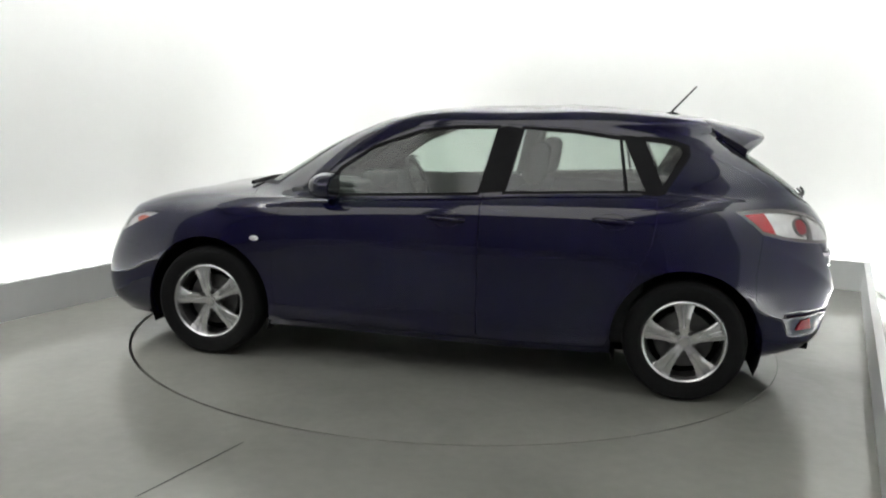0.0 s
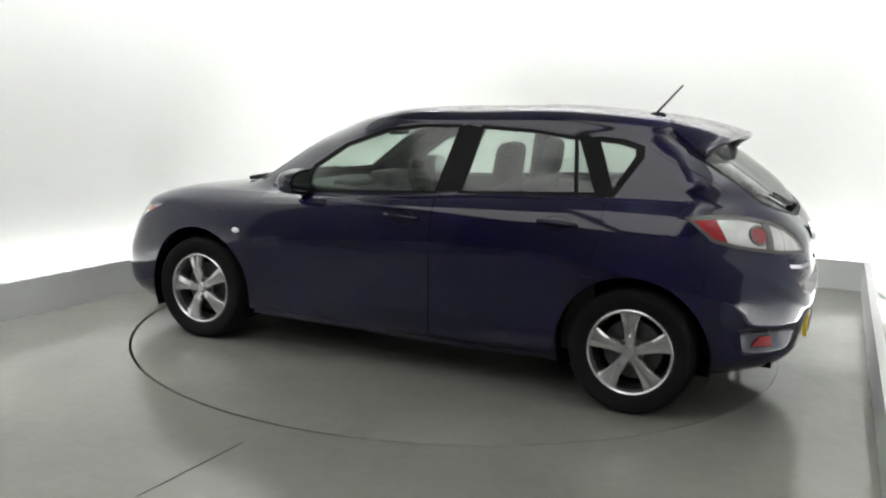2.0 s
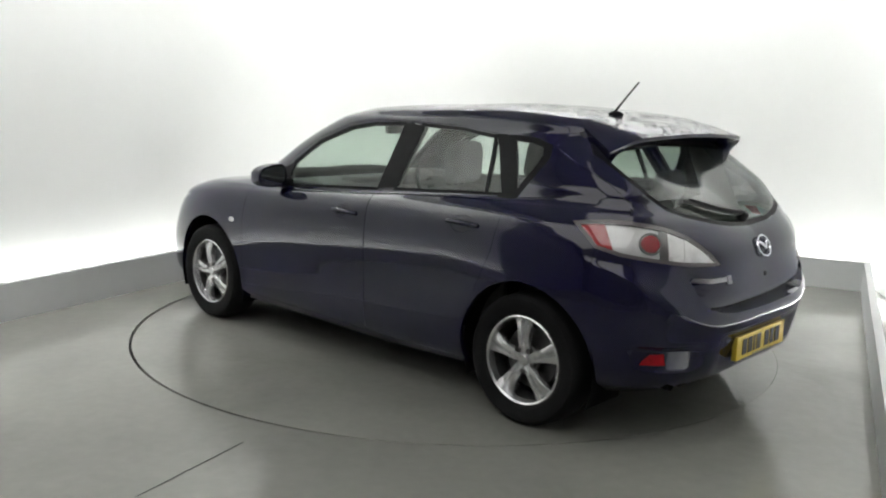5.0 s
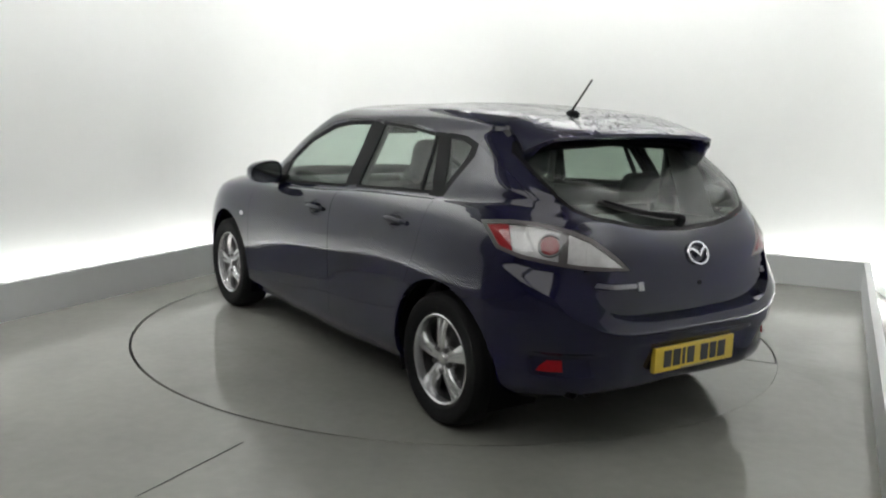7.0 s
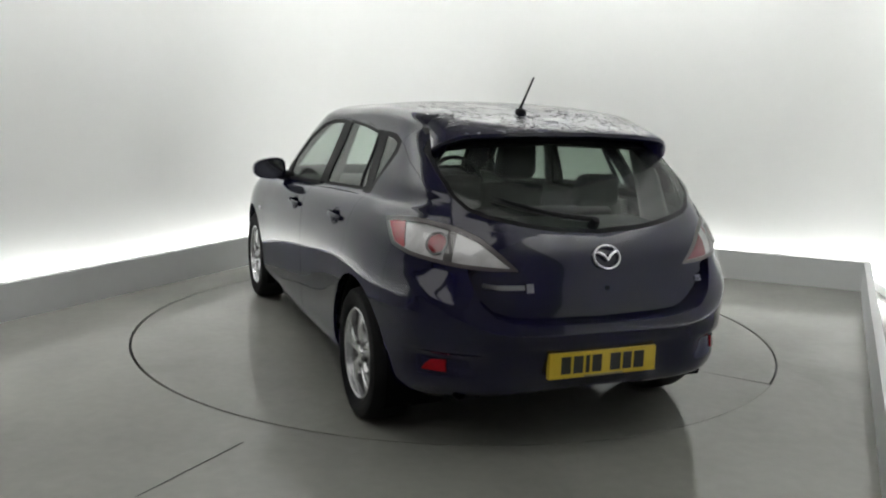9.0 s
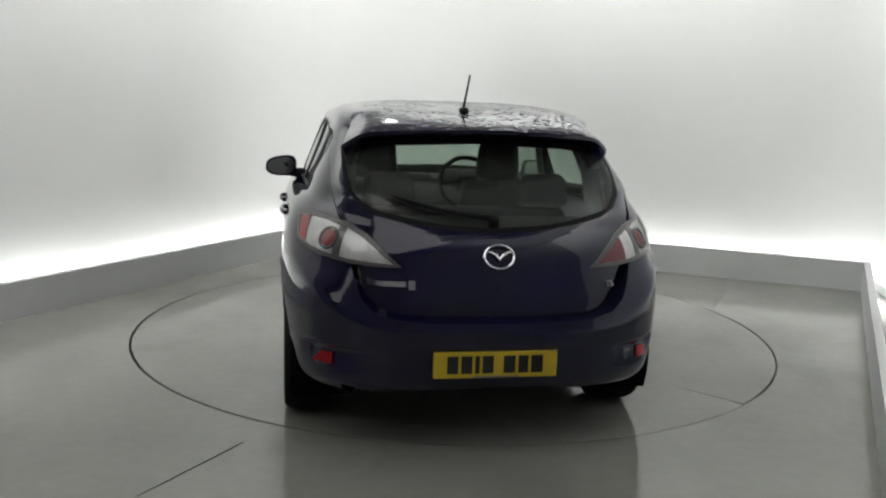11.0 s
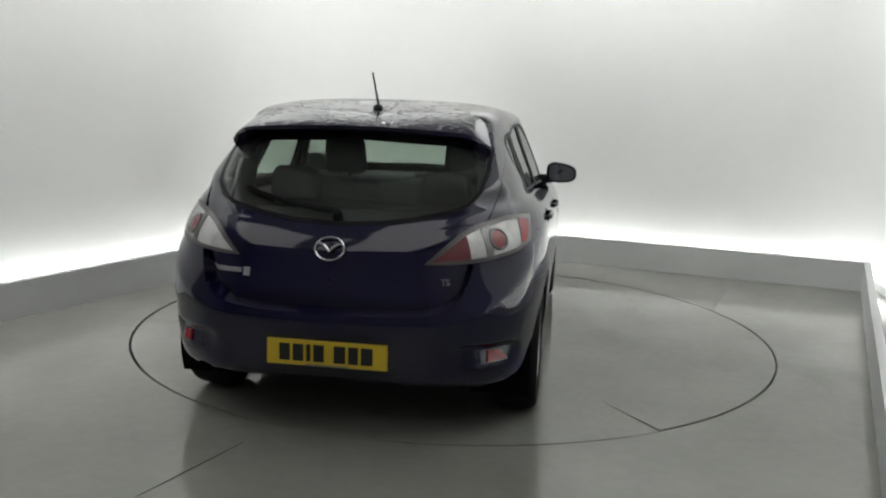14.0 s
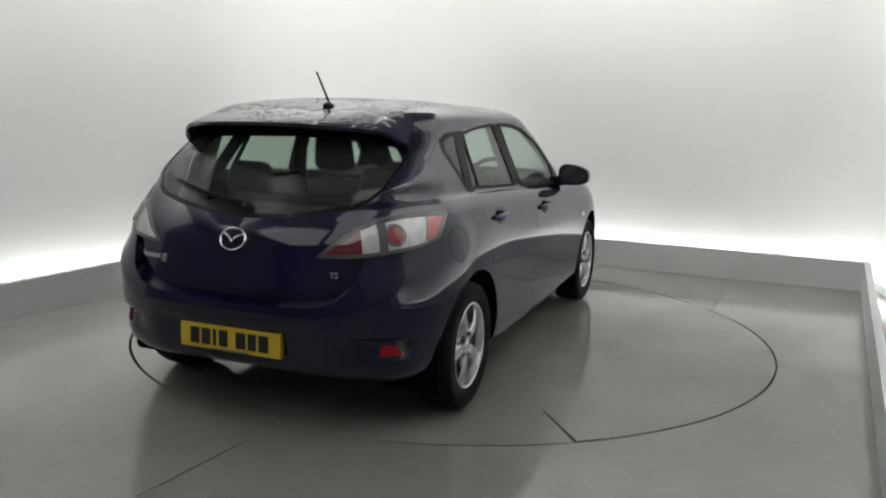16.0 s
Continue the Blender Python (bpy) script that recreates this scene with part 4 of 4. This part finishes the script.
def build_wiper():
    bm = bmesh.new()
    pts = []
    for k in range(15):
        t = k / 14
        y = -0.005 + 0.425 * t
        z = 0.992 + 0.085 * t - 0.012 * math.sin(math.pi * t)
        c, n = rear_point(y, z, 0.026)
        pts.append(tuple(c))
    tube(bm, pts, [0.014 - 0.008 * k / 14 for k in range(15)], n=8)
    arm = part("rear_wiper", bm, M_BLACK, tailgate, "black rear wiper arm", smooth=True)
    bm = bmesh.new()
    pts = [tuple(rear_point(-0.02 + 0.46 * k / 14, 0.993 + 0.088 * k / 14 - 0.012 * math.sin(math.pi * k / 14), 0.010)[0]) for k in range(15)]
    tube(bm, pts, 0.006, n=8)
    part("wiper_blade", bm, M_INK, arm, "rubber blade", smooth=True)
    c, n = rear_point(0, 0.982, 0.0)
    bm = bmesh.new()
    lathe(bm, [(0.0005, 0.042), (0.016, 0.040), (0.022, 0.030), (0.024, -0.005)], axis="z", n=20)
    part("wiper_hub", bm, M_BLACK, arm, "round hub", smooth=True, at=orient(c, n, 1))


build_wiper()


def surface_bar(lo, hi, thick=0.004):
    """A flat bar that follows the tail's skin between two corners (y, z)."""
    bm = bmesh.new()
    n = 10
    grid = []
    for j in range(2):
        grid.append([])
        for k in range(n + 1):
            y = lo[0] + (hi[0] - lo[0]) * k / n
            z = (lo[1], hi[1])[j]
            c, nn = rear_point(abs(y), z, 0.0)
            p = tuck(Vector((c.x, y, c.z)), nn)
            nn = Vector((nn.x, nn.y if y > 0 else -nn.y, nn.z))
            grid[j].append((bm.verts.new(p + nn * thick), bm.verts.new(p - nn * 0.002)))
    for k in range(n):
        a, b, c, d = grid[0][k], grid[0][k + 1], grid[1][k + 1], grid[1][k]
        bm.faces.new((a[0], b[0], c[0], d[0]))
        bm.faces.new((a[1], b[1], b[0], a[0]))
        bm.faces.new((d[0], c[0], c[1], d[1]))
    a, d = grid[0][0], grid[1][0]
    bm.faces.new((a[1], a[0], d[0], d[1]))
    a, d = grid[0][n], grid[1][n]
    bm.faces.new((a[0], a[1], d[1], d[0]))
    bmesh.ops.recalc_face_normals(bm, faces=bm.faces)
    return bm


def build_marks():
    """Chrome marks on the tailgate, as plain shapes and bars."""
    c, n = rear_point(0.0, 0.866, 0.004)
    at = orient(c, n, 1)
    bm = bmesh.new()
    rings = []
    for k in range(40):
        a = 2 * math.pi * k / 40
        ring = []
        for j in range(8):
            b = 2 * math.pi * j / 8
            r = 1 + 0.10 * math.cos(b)
            ring.append(bm.verts.new((0.062 * r * math.cos(a), 0.050 * r * math.sin(a), 0.006 * math.sin(b) + 0.004)))
        rings.append(ring)
    for k in range(40):
        for j in range(8):
            bm.faces.new((rings[k][j], rings[(k + 1) % 40][j], rings[(k + 1) % 40][(j + 1) % 8], rings[k][(j + 1) % 8]))
    badge = part("badge", bm, M_CHROME, tailgate, "oval chrome badge", smooth=True, at=at)
    bm = bmesh.new()
    tube(bm, [(-0.054, 0.022, 0.004), (-0.034, 0.018, 0.006), (-0.014, 0.004, 0.008), (0, -0.014, 0.008), (0.014, 0.004, 0.008), (0.034, 0.018, 0.006), (0.054, 0.022, 0.004)],
         [0.004, 0.007, 0.008, 0.008, 0.008, 0.007, 0.004], n=8)
    part("badge_wing", bm, M_CHROME, badge, smooth=True)
    for lo, hi in (((0.382, 0.748), (0.530, 0.767)), ((0.345, 0.736), (0.372, 0.772))):
        part("lettering_bar", surface_bar(lo, hi, 0.009), M_LETTER, tailgate, "chrome lettering bar")
    c, n = rear_point(0.487, 0.750, 0.0)
    text = bpy.data.curves.new("trim_mark", "FONT")
    text.body, text.size, text.extrude, text.align_x, text.align_y = "TS", 0.036, 0.004, "CENTER", "CENTER"
    text.materials.append(M_LETTER)
    mark = new("trim_mark", text)
    mark.parent = tailgate
    mark.matrix_basis = orient(tuck(c, n), n, -1) @ pose(0, 0, 0.004)
    tagged(mark, "small chrome letters TS")
    bm = bmesh.new()
    c, n = rear_point(0.0, 0.742, 0.0)
    lathe(bm, [(0.0005, 0.004), (0.010, 0.004), (0.013, -0.002)], axis="z", n=16)
    part("lock", bm, M_BLACK, tailgate, "small round lock", smooth=True, at=orient(tuck(c, n), n, 1))
    # the yellow plate stands upright on the bumper
    bm = bmesh.new()
    box(bm, (-2.084, -0.260, 0.366), (-2.060, 0.264, 0.477), 0.003)
    plate = part("number_plate", bm, M_YELLOW, car, "yellow number plate with black bars")
    x = 0.208
    for w in (0.046, 0.046, 0.018, 0.046, 0.0, 0.050, 0.042, 0.050):
        if w:
            bm = bmesh.new()
            box(bm, (-2.0865, x - w, 0.386), (-2.0835, x, 0.460))
            part("plate_bar", bm, M_INK, plate, "black bar")
            x -= w + 0.013
        else:
            x -= 0.030
    bm = bmesh.new()
    box(bm, (-2.0865, -0.095, 0.3675), (-2.0835, 0.095, 0.3755))
    part("plate_bar", bm, material("grey_print", (0.25, 0.22, 0.10), rough=0.5), plate, "thin grey printed bar")


build_marks()


def build_antenna():
    bm = bmesh.new()
    z = roof_z(-1.20, 0)
    bmesh.ops.create_uvsphere(bm, u_segments=16, v_segments=8, radius=1)
    for v in bm.verts:
        v.co = Vector((-1.205 + v.co.x * 0.045, v.co.y * 0.024, z + 0.002 + v.co.z * 0.020))
    base = part("antenna", bm, M_BLACK, car, "black whip antenna leaning back", smooth=True)
    bm = bmesh.new()
    tube(bm, [(-1.19, 0, z + 0.008), (-1.235, 0, z + 0.06), (-1.330, 0, z + 0.170)], [0.007, 0.0055, 0.0045], n=10)
    part("mast", bm, M_BLACK, base, smooth=True)


build_antenna()


def build_exhaust():
    for y in (0.52, 0.60):
        bm = bmesh.new()
        lathe(bm, [(0.024, 0.0), (0.030, 0.0), (0.030, 0.20), (0.024, 0.20)], axis="x", n=20)
        # the pipes take the liners' near-black
        part("exhaust_pipe", bm, M_LINER, car, "near-black twin exhaust pipe", smooth=True, at=pose(-1.95, y, 0.300))


build_exhaust()


# ---------------------------------------------------------------- wheels
def build_wheel():
    """Silver five-spoke alloy wheel; the outer face looks along +y."""
    wheel = new("wheel")
    bm = bmesh.new()
    lathe(bm, [(0.214, -0.09), (0.235, -0.105), (0.285, -0.104), (0.303, -0.090), (0.311, -0.066), (0.3135, -0.03), (0.3135, 0.03), (0.311, 0.066), (0.303, 0.090),
               (0.292, 0.098), (0.290, 0.101), (0.262, 0.105), (0.258, 0.103), (0.235, 0.103), (0.220, 0.095), (0.210, 0.080)], n=72)
    part("tyre", bm, M_RUBBER, wheel, "black tyre", smooth=True)
    bm = bmesh.new()
    lathe(bm, [(0.212, 0.078), (0.214, 0.092), (0.208, 0.096), (0.200, 0.090), (0.197, 0.072), (0.194, 0.055)], n=72)
    part("rim", bm, M_ALLOY, wheel, "silver alloy rim", smooth=True)
    bm = bmesh.new()
    lathe(bm, [(0.194, 0.055), (0.188, 0.02), (0.184, -0.09)], n=72)
    part("barrel", bm, M_STEEL, wheel, "dark inner barrel of the rim", smooth=True)
    bm = bmesh.new()
    lathe(bm, [(0.0005, 0.012), (0.145, 0.012), (0.150, 0.0), (0.05, -0.02)], n=40)
    part("brake_disc", bm, M_STEEL, wheel, "dark brake disc", smooth=True)
    bm = bmesh.new()
    lathe(bm, [(0.19, -0.02), (0.06, -0.03), (0.0005, -0.03)], n=40)
    part("wheel_back", bm, M_LINER, wheel, smooth=True)
    for k in range(5):
        bm = bmesh.new()
        rows = []
        n = 12
        for i in range(n + 1):
            t = i / n
            r = 0.030 + 0.172 * t
            half = 0.026 + 0.010 * t + 0.024 * max(0, (t - 0.40) / 0.60) ** 2
            lift = 0.072 + 0.012 * math.sin(math.pi * min(1, t * 1.1))
            row = []
            for u, d in ((-1, -0.035), (-1, -0.006), (-0.82, 0.0), (-0.28, 0.001), (-0.12, -0.013), (0.12, -0.013), (0.28, 0.001), (0.82, 0.0), (1, -0.006), (1, -0.035)):
                groove = d if abs(u) > 0.2 or t > 0.25 else 0.0
                row.append(bm.verts.new((half * u, lift + groove, r)))
            rows.append(row)
        for a, b in zip(rows, rows[1:]):
            for j in range(len(a) - 1):
                bm.faces.new((a[j], b[j], b[j + 1], a[j + 1]))
        bmesh.ops.recalc_face_normals(bm, faces=bm.faces)
        part("spoke", bm, M_ALLOY, wheel, "silver spoke", smooth=True, at=pose(0, 0, 0, 0, 72 * k, 0))
        bm = bmesh.new()
        lathe(bm, [(0.0005, 0.086), (0.007, 0.086), (0.009, 0.083), (0.0125, 0.0835), (0.0125, 0.06)], n=12)
        a = radians(72 * k + 36)
        part("wheel_nut", bm, M_STEEL, wheel, "dark wheel nut", smooth=True, at=pose(0.056 * math.sin(a), 0, 0.056 * math.cos(a)))
    bm = bmesh.new()
    lathe(bm, [(0.0005, 0.083), (0.024, 0.083), (0.028, 0.079), (0.030, 0.072), (0.064, 0.066), (0.070, 0.056), (0.070, 0.03)], n=32)
    part("hub_cap", bm, M_ALLOY, wheel, smooth=True)
    return wheel


first = build_wheel()
first.parent = car
tagged(first, "silver five-spoke alloy wheel with black tyre")
WHEEL_Y = 0.764
first.matrix_basis = pose(-1.32, WHEEL_Y, 0.3135, 0, 3, 0)
for wx, side, spin in ((1.32, 1, 14), (-1.32, -1, 20), (1.32, -1, -9)):
    m = pose(wx, side * WHEEL_Y, 0.3135) @ (pose(0, 0, 0, 0, 0, 180) if side < 0 else Matrix()) @ pose(0, 0, 0, 0, spin, 0)
    copy_thing(first, m)


def build_wells():
    for wx in (-1.32, 1.32):
        for side in (1, -1):
            bm = bmesh.new()
            rings = []
            for y in (0.838, 0.56):
                ring = []
                for k in range(25):
                    a = radians(-24 + 228 * k / 24)
                    ring.append(bm.verts.new((wx + 0.380 * math.cos(a), side * y, 0.318 + 0.380 * math.sin(a))))
                rings.append(ring)
            for k in range(24):
                bm.faces.new((rings[0][k], rings[0][k + 1], rings[1][k + 1], rings[1][k]))
            bm.faces.new(rings[1])
            part("wheel_liner", bm, M_LINER, car, "black wheel arch liner", smooth=True)
    bm = bmesh.new()
    box(bm, (-0.93, -0.78, 0.20), (0.93, 0.78, 0.235))
    part("floor_pan", bm, M_LINER, car, "dark underbody")
    bm = bmesh.new()
    box(bm, (-1.86, -0.50, 0.235), (-0.93, 0.50, 0.28), 0.01)
    part("rear_underbody", bm, M_LINER, car)
    bm = bmesh.new()
    box(bm, (0.93, -0.55, 0.20), (2.08, 0.55, 0.24), 0.01)
    part("front_underbody", bm, M_LINER, car)


build_wells()


# ---------------------------------------------------------------- cabin
def soft_box(lo, hi, r=0.04):
    bm = bmesh.new()
    box(bm, lo, hi, r, 4)
    return bm


def slab(lo, hi, lean, r=0.04):
    """An upright cushion that leans back by lean metres at its top."""
    bm = soft_box(lo, hi, r)
    for v in bm.verts:
        t = (v.co.z - lo[2]) / (hi[2] - lo[2])
        v.co.x -= lean * t
        v.co.y += (0.5 * (lo[1] + hi[1]) - v.co.y) * 0.18 * t * t
    return bm


def front_seat(y):
    seat = part("front_seat", soft_box((-0.22, y - 0.25, 0.34), (0.32, y + 0.25, 0.52)), M_CLOTH, car, "dark cloth front seat", smooth=True)
    part("backrest", slab((-0.30, y - 0.24, 0.44), (-0.16, y + 0.24, 1.02), 0.20), M_CLOTH, seat, smooth=True)
    part("headrest", slab((-0.52, y - 0.130, 1.04), (-0.40, y + 0.130, 1.275), 0.03, 0.055), M_CLOTH, seat, "dark cloth headrest", smooth=True)
    for dy in (-0.05, 0.05):
        bm = bmesh.new()
        tube(bm, [(-0.43, y + dy, 0.98), (-0.465, y + dy, 1.09)], 0.007, n=8)
        part("headrest_post", bm, M_CHROME, seat, "steel headrest post", smooth=True)


def build_cabin():
    for y in (0.36, -0.36):
        front_seat(y)
    bench = part("rear_bench", soft_box((-1.10, -0.62, 0.34), (-0.62, 0.62, 0.52)), M_CLOTH, car, "dark cloth rear bench", smooth=True)
    part("backrest", slab((-1.16, -0.62, 0.46), (-1.04, 0.62, 0.98), 0.16), M_CLOTH, bench, smooth=True)
    for y in (0.38, -0.38):
        part("headrest", slab((-1.37, y - 0.13, 0.985), (-1.28, y + 0.13, 1.150), 0.02, 0.04), M_CLOTH, bench, "low rear headrest", smooth=True)
    bm = bmesh.new()
    box(bm, (-1.80, -0.56, 0.93), (-1.36, 0.56, 0.945), 0.005)
    part("parcel_shelf", bm, M_TRIM, car, "dark parcel shelf")
    bm = soft_box((0.62, -0.66, 0.60), (1.16, 0.66, 0.935), 0.07)
    dash = part("dashboard", bm, M_TRIM, car, "dark grey dashboard", smooth=True)
    part("instrument_hood", soft_box((0.58, -0.52, 0.90), (0.78, -0.22, 1.0), 0.04), M_TRIM, dash, smooth=True)
    part("centre_hood", soft_box((0.66, -0.16, 0.90), (0.82, 0.16, 0.965), 0.03), M_TRIM, dash, smooth=True)
    bm = bmesh.new()
    for ring_r, tube_r in ((0.185, 0.016),):
        loops = []
        for k in range(40):
            a = 2 * math.pi * k / 40
            loops.append([bm.verts.new(((tube_r * math.sin(2 * math.pi * j / 8)), (ring_r + tube_r * math.cos(2 * math.pi * j / 8)) * math.cos(a), (ring_r + tube_r * math.cos(2 * math.pi * j / 8)) * math.sin(a))) for j in range(8)])
        for k in range(40):
            for j in range(8):
                bm.faces.new((loops[k][j], loops[(k + 1) % 40][j], loops[(k + 1) % 40][(j + 1) % 8], loops[k][(j + 1) % 8]))
    wheel = part("steering_wheel", bm, M_BLACK, car, "black steering wheel", smooth=True, at=pose(0.40, -0.36, 0.93, 0, 24, 0))
    part("wheel_boss", soft_box((-0.02, -0.07, -0.06), (0.05, 0.07, 0.05), 0.02), M_BLACK, wheel, smooth=True)
    for a in (0, 180, 270):
        bm = bmesh.new()
        c, s = math.cos(radians(a)), math.sin(radians(a))
        tube(bm, [(0, 0.05 * c, 0.05 * s), (0, 0.18 * c, 0.18 * s)], [0.02, 0.014], n=8)
        part("wheel_spoke", bm, M_BLACK, wheel, smooth=True)
    bm = soft_box((0.40, -0.115, 1.265), (0.435, 0.115, 1.335), 0.015)
    mir = part("cabin_mirror", bm, M_BLACK, car, "black rear-view mirror", smooth=True)
    bm = bmesh.new()
    tube(bm, [(0.42, 0, 1.33), (0.47, 0, 1.365)], 0.010, n=8)
    part("mirror_stem", bm, M_BLACK, mir, smooth=True)
    for side in (1, -1):
        bm = bmesh.new()
        box(bm, (-1.10, side * 0.72 - 0.02, 0.25), (0.86, side * 0.72 + 0.02, 0.985), 0.015)
        part("door_lining", bm, M_TRIM, car, "dark grey door lining", smooth=False)
        bm = bmesh.new()
        tube(bm, [(-1.56, side * 0.60, 0.92), (-1.48, side * 0.575, 1.12), (-1.36, side * 0.53, 1.345)], [0.10, 0.085, 0.05], n=10)
        for v in bm.verts:
            v.co.y = side * 0.59 + (v.co.y - side * 0.59) * 0.45
        part("rear_pillar_lining", bm, M_TRIM, car, "dark rear pillar lining", smooth=True)
        for x0, x1 in ((-0.30, -0.41),):
            bm = bmesh.new()
            tube(bm, [(x0 + 0.03, side * 0.70, 0.98), (x1, side * 0.60, 1.36)], 0.022, n=8)
            part("pillar_lining", bm, M_TRIM, car, smooth=True)
    bm = bmesh.new()
    box(bm, (-1.30, -0.50, 1.370), (0.18, 0.50, 1.385), 0.005)
    part("headlining", bm, M_TRIM, car, "grey headlining")


build_cabin()


# ---------------------------------------------------------------- what moves
def motions():
    """The table turns about the origin; the car stands on it a little off its middle."""
    def car_pose(a):
        c, s = math.cos(radians(a)), math.sin(radians(a))
        ox, oy = 0.104, -0.243
        return pose(-(c * ox - s * oy), -(s * ox + c * oy), 0.0, 0, 0, a)

    walk(car, [(t, car_pose(a)) for t, a in TURN])
    walk(turntable, [(t, pose(0, 0, 0, 0, 0, a)) for t, a in TURN])


motions()
